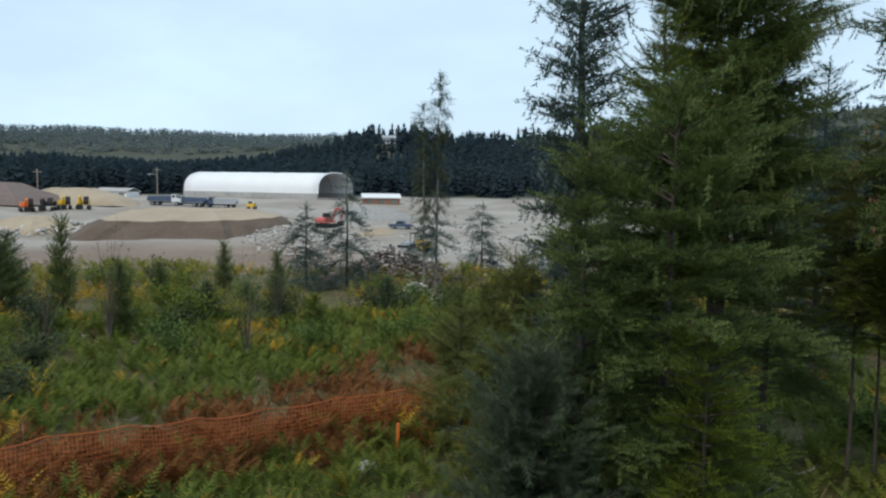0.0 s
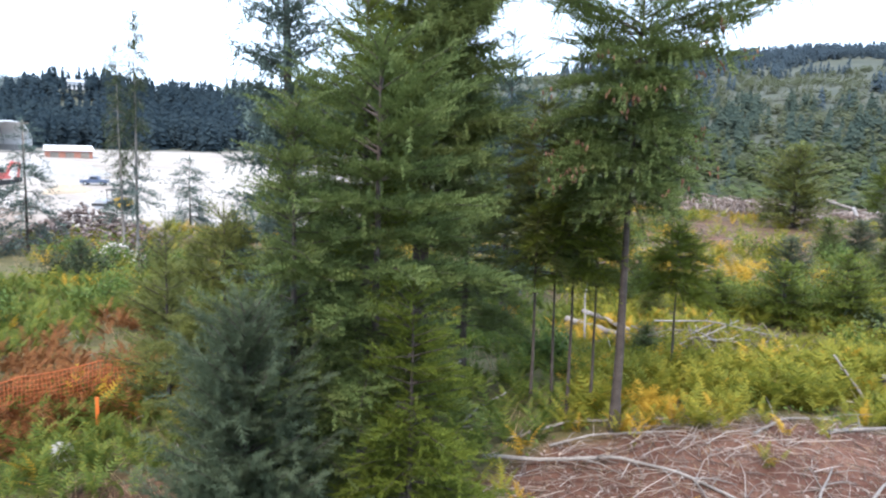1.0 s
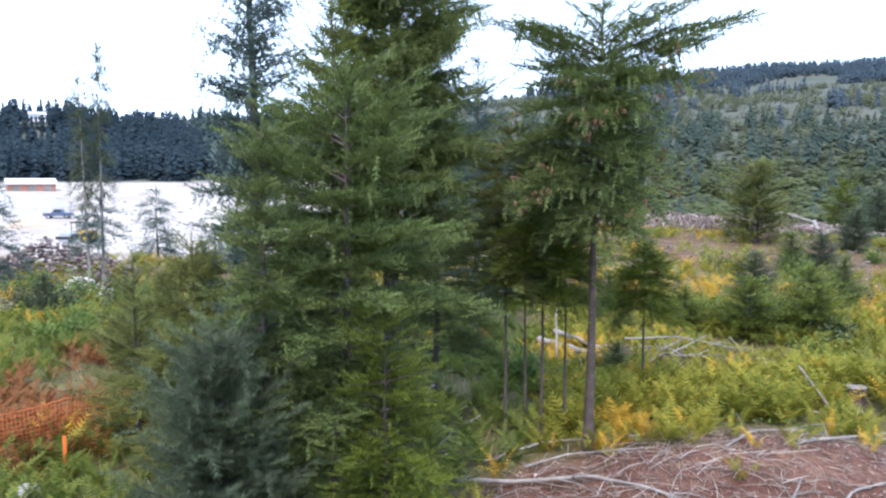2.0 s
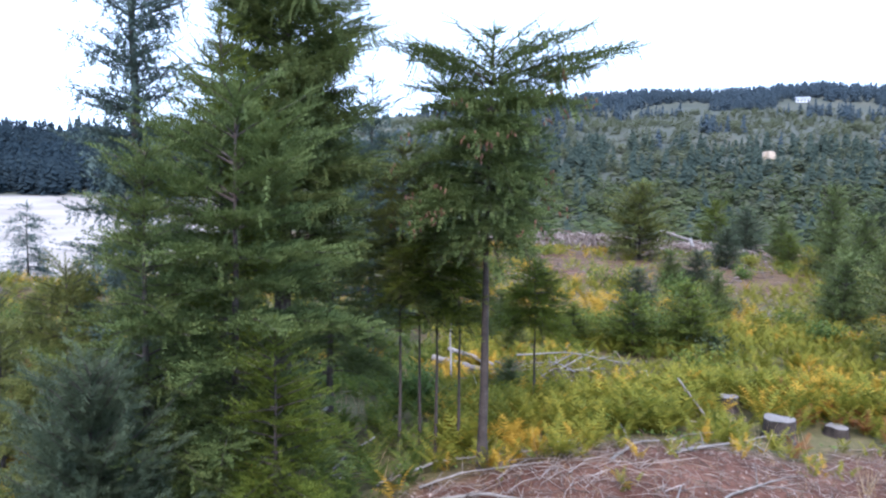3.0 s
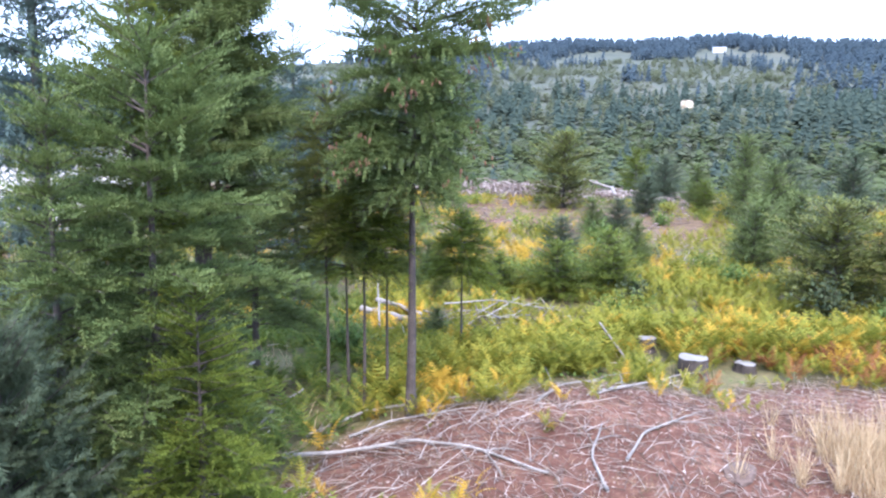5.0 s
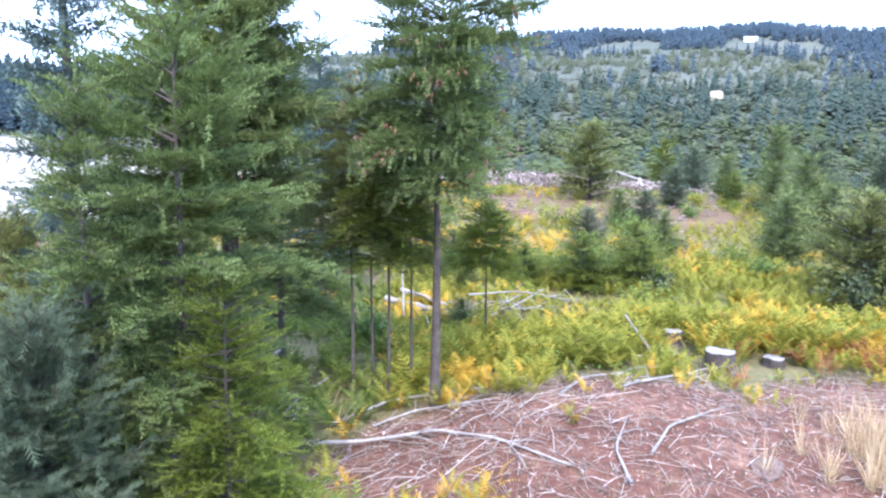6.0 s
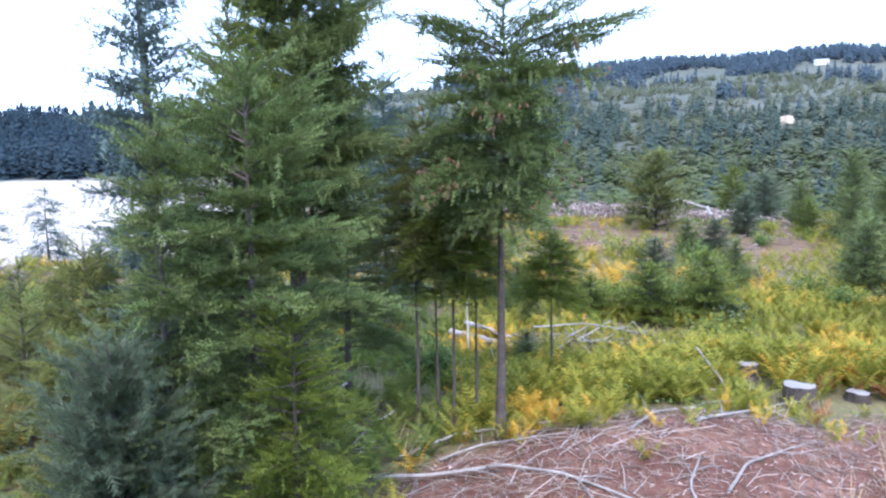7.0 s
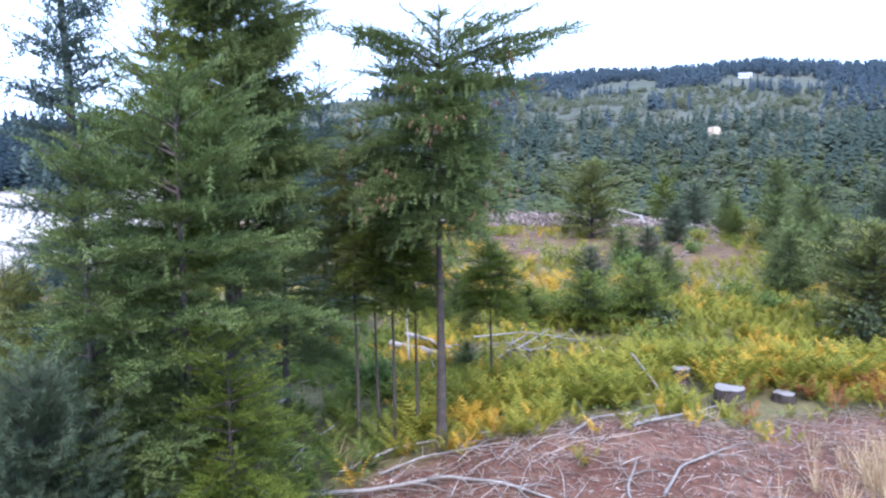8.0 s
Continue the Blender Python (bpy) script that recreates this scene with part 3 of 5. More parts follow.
def wood_stuff(name, rng, x, y, templates, lo, hi, mat, label, squat=1.0):
    out = []
    z = height(x, y)
    pick = rng.integers(0, len(templates), len(x))
    for i, tp in enumerate(templates):
        m = pick == i
        n = int(m.sum())
        if not n:
            continue
        th = rng.uniform(0, 6.28, n)
        h = rng.uniform(lo, hi, n)
        wide_ = h * squat * rng.uniform(0.75, 1.25, n)
        out.append(stamp(tp, np.stack([x[m], y[m], z[m] - 0.2], 1), np.stack([np.cos(th), np.sin(th), 0 * th], 1),
                         np.tile([0, 0, 1.0], (n, 1)), np.stack([wide_, wide_, h], 1)))
    return tagged(part(name, join(out), mat), label, "woods", "", "stuff")


W = np.random.default_rng(5)
CONIFERS = [ragged(30, W, sl) for sl in (0.17, 0.20, 0.24, 0.28, 0.22)]
BUSHES = [ragged(24, W, sl, True) for sl in (0.42, 0.5, 0.6)]
TINY = [ragged(9, W, 0.3) for _ in range(3)]
CLEARED = ((polar(-4.3, 392), 10), (polar(-4.3, 420), 12), (polar(59, 722), 22), (polar(59, 690), 22), (polar(57, 285), 18), (polar(8, 285), 12))


def keep_clear(x, y):
    ok = np.ones(len(x), bool)
    for (cx, cy), rad in CLEARED:
        ok &= np.hypot(x - cx, y - cy) > rad
    return x[ok], y[ok]


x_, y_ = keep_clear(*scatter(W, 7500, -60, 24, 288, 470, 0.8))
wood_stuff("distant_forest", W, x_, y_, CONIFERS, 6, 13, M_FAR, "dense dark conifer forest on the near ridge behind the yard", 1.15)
x_, y_ = scatter(W, 90, -45, 20, 284, 315)
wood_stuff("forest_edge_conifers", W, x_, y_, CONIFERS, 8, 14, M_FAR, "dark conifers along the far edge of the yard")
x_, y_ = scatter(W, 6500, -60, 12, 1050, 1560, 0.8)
wood_stuff("far_hill_forest", W, x_, y_, TINY, 9, 18, M_FARTHEST, "distant forest on the furthest hills, paled in colour for haze", 1.5)

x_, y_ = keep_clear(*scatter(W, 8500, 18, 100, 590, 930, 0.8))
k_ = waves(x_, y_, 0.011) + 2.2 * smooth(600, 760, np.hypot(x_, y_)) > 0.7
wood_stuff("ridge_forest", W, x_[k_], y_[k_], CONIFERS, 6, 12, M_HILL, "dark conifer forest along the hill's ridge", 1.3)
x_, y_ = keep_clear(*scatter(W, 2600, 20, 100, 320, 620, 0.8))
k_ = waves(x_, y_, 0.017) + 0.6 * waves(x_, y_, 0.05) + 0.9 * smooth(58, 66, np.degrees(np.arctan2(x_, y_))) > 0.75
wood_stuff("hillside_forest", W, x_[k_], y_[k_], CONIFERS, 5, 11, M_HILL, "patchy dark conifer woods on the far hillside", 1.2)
x_, y_ = keep_clear(*scatter(W, 1500, 20, 100, 175, 330, 0.9))
k_ = waves(x_, y_, 0.03) + 0.8 * smooth(54, 64, np.degrees(np.arctan2(x_, y_))) > -0.15
wood_stuff("valley_conifers", W, x_[k_], y_[k_], CONIFERS, 4, 9, M_VALLEY, "dark band of young conifers across the shallow valley", 1.35)
x_, y_ = keep_clear(*scatter(W, 5200, 20, 98, 95, 620, 0.75))
wood_stuff("hillside_bushes", W, x_, y_, BUSHES, 1.5, 4.6, M_FAR_BROAD, "low olive bushes covering the far hillside", 1.3)
x_, y_ = keep_clear(*scatter(W, 1300, 22, 92, 88, 200, 0.8))
wood_stuff("valley_bushes", W, x_, y_, BUSHES, 1.4, 3.8, M_VALLEY_BROAD, "green broadleaf bushes filling the shallow valley", 1.5)
x_, y_ = keep_clear(*scatter(W, 150, 24, 92, 92, 190, 0.8))
wood_stuff("hillside_saplings", W, x_, y_, CONIFERS, 2.5, 5.5, M_VALLEY, "scattered young conifers beyond the clearing", 1.6)

# ---- bracken, undergrowth and grass ----


def frond(pairs, arch=0.5):
    v, f = [], []
    for i in range(pairs):
        q = 0.12 + 0.86 * i / pairs
        ln = 0.30 * (1 - q) ** 0.7 + 0.03
        z = 0.35 * q - arch * q * q
        for sd in (-1, 1):
            k = len(v)
            v += [(q - 0.035, 0, z), (q + 0.035, 0, z), (q + 0.10, sd * ln, z - 0.25 * ln)]
            f.append((k, k + 1, k + 2) if sd > 0 else (k + 1, k, k + 2))
    k = len(v)
    v += [(0, -0.008, 0), (0, 0.008, 0), (0.6, 0, 0.35 * 0.6 - arch * 0.36)]
    f.append((k, k + 1, k + 2))
    return np.array(v), np.array(f)


FROND, FROND_FAR = frond(8), frond(5)
F = np.random.default_rng(21)


def plants_at(rng, x, y, template, fronds, lo, hi):
    """Bracken plants: arching fronds out of one foot each."""
    n = len(x)
    z = height(x, y)
    base = np.repeat(np.stack([x, y, z], 1), fronds, 0)
    th = rng.uniform(0, 6.28, n * fronds)
    lift = rng.uniform(0.55, 2.1, n * fronds)
    size = np.repeat(rng.uniform(lo, hi, n), fronds) * rng.uniform(0.7, 1.15, n * fronds)
    base = base + np.stack([np.cos(th) * 0.05, np.sin(th) * 0.05, 0 * th + rng.uniform(0, 0.22, n * fronds)], 1)
    return stamp(template, base, np.stack([np.cos(th), np.sin(th), lift], 1), np.tile([0, 0, 1.0], (n * fronds, 1)) + rng.normal(0, 0.15, (n * fronds, 3)), size)


def is_bare(x, y):
    stumps = np.minimum(np.minimum((x - 14.4) ** 2 + (y - 8.7) ** 2, (x - 15.25) ** 2 + (y - 10.5) ** 2), (x - 15.95) ** 2 + (y - 8.25) ** 2) < 0.55
    return (bare_field(x, y) + 0.16 * waves(x, y, 0.9) + 0.10 * waves(x, y, 2.6) < 1.0) | stumps | (((x + 0.8) / 1.7) ** 2 + ((y - 10.2) / 1.1) ** 2 < 1)


def slash_ground(x, y):
    """True on the open brown slash ground of the far clearing."""
    r, az = np.hypot(x, y), np.degrees(np.arctan2(x, y))
    return (az > 38 + 1.5 * waves(x, y, 0.2)) & (az < 60 + 2 * waves(x, y, 0.15)) & (r > 41 + 3 * waves(x, y, 0.17)) & (r < 92)


def spread(rng, n, az0, az1, r0, r1):
    az = np.radians(rng.uniform(az0, az1, n))
    r = np.sqrt(rng.uniform(r0 * r0, r1 * r1, n))
    x, y = r * np.sin(az), r * np.cos(az)
    k = ~is_bare(x, y) & (yard_part(x, y) < 0.4)
    return x[k], y[k]


fx, fy = spread(F, 9500, -42, 84, 8.5, 30)
gaps = waves(fx, fy, 0.55) + 0.4 * F.normal(0, 1, len(fx)) > -0.75
fx, fy = fx[gaps], fy[gaps]
ex, ey = F.uniform(-9.5, 1.0, 900), F.normal(0, 1, 900)
ey = np.interp(ex, [-8.6, -5.5, -2.2, -0.2], [9.6, 12.4, 14.9, 15.9]) + 0.35 + 0.8 * ey
fx, fy = np.concatenate([fx, ex]), np.concatenate([fy, ey])
rng_near = np.arange(len(fx)) >= len(fx) - 650
faz = np.degrees(np.arctan2(fx, fy))
fr = np.hypot(fx, fy)
rust = (np.abs(fx * 0.77 - fy * 0.64 + 13.2 + 0.6 * F.normal(0, 1, len(fx))) < 1.7) & (fx < 1.2)
rust |= (faz > 59) & (fr < 21) & (F.random(len(fx)) < 0.4 * smooth(-0.5, 0.8, waves(fx, fy, 0.6)))
rust[rng_near] = True
gold = ~rust & (waves(fx, fy, 0.5) + 0.7 * F.normal(0, 1, len(fx)) > np.where((faz > 35) & (fr < 16.5), 0.75, 1.35))
left = ~rust & ~gold & (faz < 33)
rest = ~rust & ~gold & ~left
for nm, sel, mat_, lab in (("rust_bracken", rust, M_FERN_RUST, "withered rust-brown bracken along the net fence"),
                           ("golden_bracken", gold, M_FERN_GOLD, "golden yellow autumn bracken in scattered patches"),
                           ("green_bracken", left, M_FERN_GREEN, "green bracken covering the ground"),
                           ("yellow_green_bracken", rest, M_FERN, "yellow-green bracken turning in autumn")):
    tagged(part(nm, plants_at(F, fx[sel], fy[sel], FROND, 6, 0.30, 0.62), mat_), lab, "bracken", "", "stuff")
fx, fy = spread(F, 3600, 34, 80, 12, 25)
belt = 17.8 + (np.degrees(np.arctan2(fx, fy)) - 44) * 0.2 - np.hypot(fx, fy) + 0.5 * waves(fx, fy, 0.8)
fx, fy = fx[(belt > 0) & (belt < 2.6)], fy[(belt > 0) & (belt < 2.6)]
turned = F.random(len(fx)) < 0.05 + 0.22 * smooth(54, 62, np.degrees(np.arctan2(fx, fy)))
tagged(part("tall_bracken", plants_at(F, fx[~turned], fy[~turned], FROND, 7, 0.55, 0.9), M_FERN), "belt of tall yellow-green bracken behind the stumps", "bracken", "", "stuff")
tagged(part("tall_golden_bracken", plants_at(F, fx[turned], fy[turned], FROND, 7, 0.5, 0.85), M_FERN_GOLD), "turned golden bracken in the tall belt", "bracken", "", "stuff")
fx, fy = spread(F, 7500, -42, 90, 28, 66)
gold = waves(fx, fy, 0.16) + 0.5 * F.normal(0, 1, len(fx)) > 0.8
keep = (waves(fx + 9, fy, 0.21) < 0.75) & ~(slash_ground(fx, fy) & (F.random(len(fx)) < 0.6))
for nm, sel, mat_, lab in (("golden_bracken", gold & keep, M_FERN_GOLD, "golden bracken further out in the clearing"),
                           ("yellow_green_bracken", ~gold & keep, M_FERN, "yellow-green bracken further out in the clearing")):
    tagged(part(nm, plants_at(F, fx[sel], fy[sel], FROND_FAR, 6, 0.45, 0.85), mat_), lab, "bracken", "", "stuff")

fx, fy = F.uniform(3.5, 19, 1500), F.uniform(2.0, 12.5, 1500)
edge = bare_field(fx, fy) + 0.25 * waves(fx, fy, 1.7) + 9.0 * (np.hypot(fx - 14.3, fy - 8.6) < 1.0) + 9.0 * (np.hypot(fx - 15.9, fy - 8.2) < 0.8)
fx, fy, edge = fx[(edge > 0.62) & (edge < 1.15)], fy[(edge > 0.62) & (edge < 1.15)], edge[(edge > 0.62) & (edge < 1.15)]
pick = F.random(len(fx))
for nm, sel, mat_, lab in (("golden_bracken", pick < 0.25, M_FERN_GOLD, "small golden bracken at the edge of bare soil"), ("green_bracken", (pick > 0.25) & (pick < 0.62), M_FERN, "small green bracken at the edge of bare soil")):
    tagged(part(nm, plants_at(F, fx[sel], fy[sel], FROND, 5, 0.18, 0.42), mat_), lab, "bracken", "", "stuff")

ux, uy = spread(F, 30000, -42, 86, 7.0, 34)
uz = height(ux, uy)
tagged(part("ground_herbs", stamp(LEAF, np.stack([ux, uy, uz + F.uniform(0.01, 0.22, len(ux))], 1), F.normal(0, 1, (len(ux), 3)) * (1, 1, 0.5),
            np.tile([0, 0, 1.0], (len(ux), 1)) + F.normal(0, 0.4, (len(ux), 3)), F.uniform(0.05, 0.14, len(ux))), M_BROAD),
       "low green leafy herbs between the bracken", "herbs", "", "stuff")


def shrub(name, x, y, h, w, mat, label, leaves=900, leaf=0.09, group="", twigs=14, sparse=1.0):
    """A bush: forked stems and many small leaves round them."""
    rng = np.random.default_rng(int(abs(x * 91 + y * 37) * 10) % 99991)
    stems, tips = [], []
    for _ in range(twigs):
        th, out = rng.uniform(0, 6.28), rng.uniform(0.1, 1.0) * w / 2
        hh = h * rng.uniform(0.55, 1.0) * (1 - 0.35 * (out / (w / 2)) ** 2)
        q = np.linspace(0, 1, 5)
        p = np.column_stack([np.cos(th) * out * q ** 1.4 + rng.normal(0, 0.02, 5), np.sin(th) * out * q ** 1.4 + rng.normal(0, 0.02, 5), hh * q])
        stems.append(tube(p, np.interp(q, [0, 1], [0.004 + 0.003 * h, 0.002]), 3))
        tips.append(p)
    n = int(leaves * sparse)
    arms = np.stack(tips)[rng.integers(0, twigs, n)]
    q = rng.uniform(0.25, 1.0, n) * 4
    i = np.minimum(q.astype(int), 3)
    p = arms[np.arange(n), i] * (1 - (q - i))[:, None] + arms[np.arange(n), i + 1] * (q - i)[:, None]
    p = p + rng.normal(0, 0.07 * max(w, 0.6), (n, 3)) * (1, 1, 0.8)
    p[:, 2] = np.abs(p[:, 2])
    t = thing(name, x, y, on_ground(x, y) - 0.03, 0, label, "shrub", group)
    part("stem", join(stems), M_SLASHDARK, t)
    part("foliage", stamp(LEAF, p, rng.normal(0, 1, (n, 3)), np.tile([0, 0, 1.0], (n, 1)) + rng.normal(0, 0.5, (n, 3)), leaf * rng.uniform(0.6, 1.3, n)), mat, t)
    return t


# saplings and bushes of the clearing
YOUNG = []
for i, (mat_, lab) in enumerate(((M_FIR_LIME, "fresh green young fir in the bracken"), (M_FIR, "bushy young green fir in the clearing"),
                                 (M_PINE_BLUE, "rounded young grey-green pine in the clearing"), (M_FIR_YELLOW, "yellow-green young pine in the clearing"))):
    if i == 0:
        arr_ = fir(F, 2.0, 0.08, 0.85, 10, 7, SPRAY_MID, 0.22, 0.25, 0.35, 0.42, 0.75, 0.06, loose=0.15)
    else:
        arr_ = fir(F, 2.0, 0.04, 0.74, 13, 7, SPRAY_MID, 0.21, 0.1, 0.42, 0.42, 0.75, 0.05, 0.0, crown_of((0, 0.95), (0.3, 1.0), (0.65, 0.74), (0.88, 0.4), (1, 0.1)))
    YOUNG.append((arr_, mat_, lab))
shared = {}


def young(kind, x, y, h, wide_=1.0):
    """A young conifer; those of one kind share their meshes."""
    arr, mat_, lab = YOUNG[kind]
    t = thing("young_conifer", x, y, on_ground(x, y) - 0.04, (x * 57 + y * 31) % 360, lab, "young conifer", "young conifers of the clearing")
    t.scale = (h / 2 * wide_, h / 2 * wide_, h / 2)
    if kind not in shared:
        shared[kind] = (mesh_of("trunk", *arr[0]), mesh_of("crown", *arr[1]))
    part("trunk", shared[kind][0], M_BARK, t)
    part("crown", shared[kind][1], mat_, t)
    return t


young(3, 41.2, 36.6, 5.4, 1.35)
young(2, 43.4, 30.8, 2.7, 1.2)
for kd, x, y, h, w in ((0, 18.6, 16.6, 1.9, 1.7), (0, 17.0, 17.8, 1.5, 1.6), (0, 20.4, 15.6, 1.7, 1.7), (0, 21.7, 16.9, 2.0, 1.5), (1, 26.0, 18.8, 2.0, 1.0), (2, 24.2, 21.5, 1.9, 1.3),
                       (1, 28.0, 14.6, 2.8, 1.1), (1, 31.0, 16.0, 2.9, 1.2), (2, 33.0, 13.8, 3.0, 1.3), (3, 24.3, 9.9, 3.4, 1.5), (3, 25.8, 8.2, 3.4, 1.5), (1, 37.0, 17.0, 3.0, 1.1),
                       (3, 14.6, 17.9, 1.2, 1.1), (1, 16.0, 20.5, 1.6, 1.1), (2, 34.0, 26.0, 2.2, 1.3), (1, 50.0, 31.0, 3.5, 1.0), (2, 56.0, 38.0, 4.0, 1.1), (1, 46.0, 25.0, 3.4, 1.1),
                       (1, 42.0, 21.0, 4.2, 1.0), (2, 48.0, 19.0, 4.6, 1.0), (0, 60.0, 44.0, 4.5, 1.0), (1, 66.0, 36.0, 6.0, 0.9), (2, 62.0, 30.0, 5.0, 1.0), (1, 11.5, 14.3, 1.0, 1.3),
                       (1, -16.8, 27.3, 2.8, 0.9), (1, -14.6, 27.6, 3.7, 0.42), (1, -10.9, 24.3, 2.6, 0.6), (2, -9.0, 27.5, 1.6, 1.1), (1, -6.6, 28.5, 1.8, 0.8), (0, -4.6, 26.0, 1.5, 1.0),
                       (1, -12.4, 31.5, 1.7, 0.8), (2, -2.3, 30.5, 1.6, 1.1), (1, -7.8, 34.0, 2.1, 0.7), (3, 0.6, 20.5, 2.0, 1.2), (3, 1.6, 26.0, 1.9, 1.2), (1, -18.0, 24.0, 2.4, 1.1),
                       (0, 2.6, 18.0, 1.9, 1.2), (1, -10.6, 35.0, 2.4, 0.6), (2, -20.0, 33.0, 2.6, 1.0), (3, 3.5, 31.0, 2.4, 1.1)):
    young(kd, x, y, h, w)
for x, y, h, w, mat_, lab in ((-13.5, 24.0, 1.5, 2.4, M_SHRUB_DARK, "dark broadleaf bush among young conifers"), (-8.3, 22.0, 1.6, 2.6, M_BROAD, "dense green broadleaf bush"),
                              (-4.2, 22.5, 1.5, 2.4, M_BROAD, "dense green broadleaf bush"), (-11.2, 19.5, 1.4, 2.2, M_SHRUB_DARK, "dark bush with sparse twigs"),
                              (-1.2, 24.5, 1.5, 2.6, M_BROAD, "dense green broadleaf bush"), (0.6, 30.0, 1.6, 2.8, M_BROAD, "green broadleaf bush on the bank"),
                              (-9.8, 15.8, 1.5, 2.2, M_SHRUB_DARK, "dark bush beside the net fence"), (6.2, 15.4, 1.6, 2.0, M_SHRUB_DARK, "brown-green bush behind the thin firs"),
                              (8.9, 14.6, 1.1, 1.6, M_BROAD, "low green bush behind the trunks"), (22.0, 7.2, 1.2, 2.0, M_BROAD, "yellow-green bush at the bare soil"),
                              (11.0, 10.9, 0.6, 1.3, M_FERN_GREEN, "low leafy plant at the edge of the bare soil"), (13.6, 9.6, 0.5, 0.9, M_FERN_GREEN, "low leafy plant at the edge of the bare soil")):
    shrub("broadleaf_shrub", x, y, h, w, mat_, lab, 1300, 0.11, "bushes of the clearing")

for k in range(14):
    x, y = F.uniform(14.0, 27.0), F.uniform(13.5, 22.0)
    shrub("broadleaf_shrub", x, y, F.uniform(0.8, 1.4), F.uniform(1.6, 2.8), (M_FERN_GREEN, M_BROAD)[k % 2], "leafy green bush among the bracken", 900, 0.12, "bushes of the clearing")
for k in range(20):
    az_, r_ = F.uniform(-33, 6), F.uniform(26, 39)
    x, y = polar(az_, r_)
    shrub("broadleaf_shrub", x, y, F.uniform(1.0, 1.9), F.uniform(2.0, 3.4), (M_BROAD, M_SHRUB_DARK, M_FERN_GREEN)[k % 3], "tangled green bush on the bank above the yard", 900, 0.13, "bushes on the bank")

for k in range(46):
    x, y = polar(F.uniform(33, 74), F.uniform(24, 68))
    if np.hypot(x - 41.2, y - 36.6) > 4 and not slash_ground(x, y):
        shrub("broadleaf_shrub", x, y, F.uniform(0.8, 1.9), F.uniform(1.8, 3.8), (M_BROAD, M_FERN_GREEN, M_SHRUB_DARK, M_FERN)[k % 4], "spreading bush in the cleared ground", 700, 0.15, "bushes of the far clearing")
for k in range(22):
    x, y = polar(F.uniform(40, 60), F.uniform(42, 86))
    if np.hypot(x - 41.2, y - 36.6) > 4:
        shrub("broadleaf_shrub", x, y, F.uniform(0.5, 1.0), F.uniform(1.4, 3.0), (M_BROAD, M_FERN_GREEN, M_FERN)[k % 3], "low bush on open slash ground", 500, 0.15, "bushes of the far clearing")
for k in range(16):
    x, y = polar(F.uniform(40, 76), F.uniform(34, 84))
    if np.hypot(x - 41.2, y - 36.6) > 4 and not slash_ground(x, y):
        young((0, 1, 3)[k % 3], x, y, F.uniform(1.5, 3.4), F.uniform(1.0, 1.5))

# thin half-bare shrubs and the dead and drooping trees of the bank
for x, y, h, w in ((-10.9, 23.4, 5.0, 2.0), (-5.7, 20.9, 4.0, 1.5), (-6.3, 27.5, 4.2, 1.6), (-12.0, 21.5, 2.6, 1.6)):
    shrub("bare_shrub", x, y, h, w, M_SHRUB_DARK, "tall half-bare shrub with thin upright twigs", 420, 0.07, "half-bare shrubs", 16, 0.7)


def snag(x, y, h, lean, label, tufts):
    t = thing("dead_tree", x, y, on_ground(x, y) - 0.05, 0, label, "tree", "dead trees on the bank")
    a, b = fir(F, h, h * 0.40, 0.8, 26, 5, SPRAY_MID, 0.24, 0.9, 0.05, 0.5, 0.8, 0.35, lean, crown_of((0, 1.0), (0.5, 0.8), (0.9, 0.75), (1, 0.15)), False, 0.085, 0.6)
    part("trunk", a, M_DEADWOOD, t)
    part("needle_wisp", b, M_SHRUB_DARK, t, "sparse dull needles")
    if tufts:
        part("lower_crown", fir(F, h * 0.36, h * 0.2, 1.3, 4, 5, SPRAY_MID, 0.36, 1.1, 0.1, 0.3, 0.9, 0.1, lean)[1], M_FIR_DARK, t, "drooping dark green lower branches")


snag(-0.35, 38.7, 11.6, 0.004, "tall thin dead conifer with a wispy top", True)
snag(-0.95, 38.2, 9.9, 0.0, "thin dead conifer with a few live lower branches", True)
for x, y, h, cb, rc in ((-5.2, 39.3, 6.2, 0.5, 2.1), (-7.3, 38.6, 4.4, 0.3, 2.1), (2.6, 47.0, 4.8, 0.5, 2.2), (6.0, 47.0, 2.4, 0.3, 1.3)):
    tree("fir_tree", x, y, fir(F, h, cb, rc, 8, 5, SPRAY_MID, 0.36, 1.9, 0.25, 0.45, 0.9, 0.2, 0.0, None, True, 0.08), M_FIR_DARK, "straggly dark fir with drooping branches on the bank", group="drooping firs on the bank")


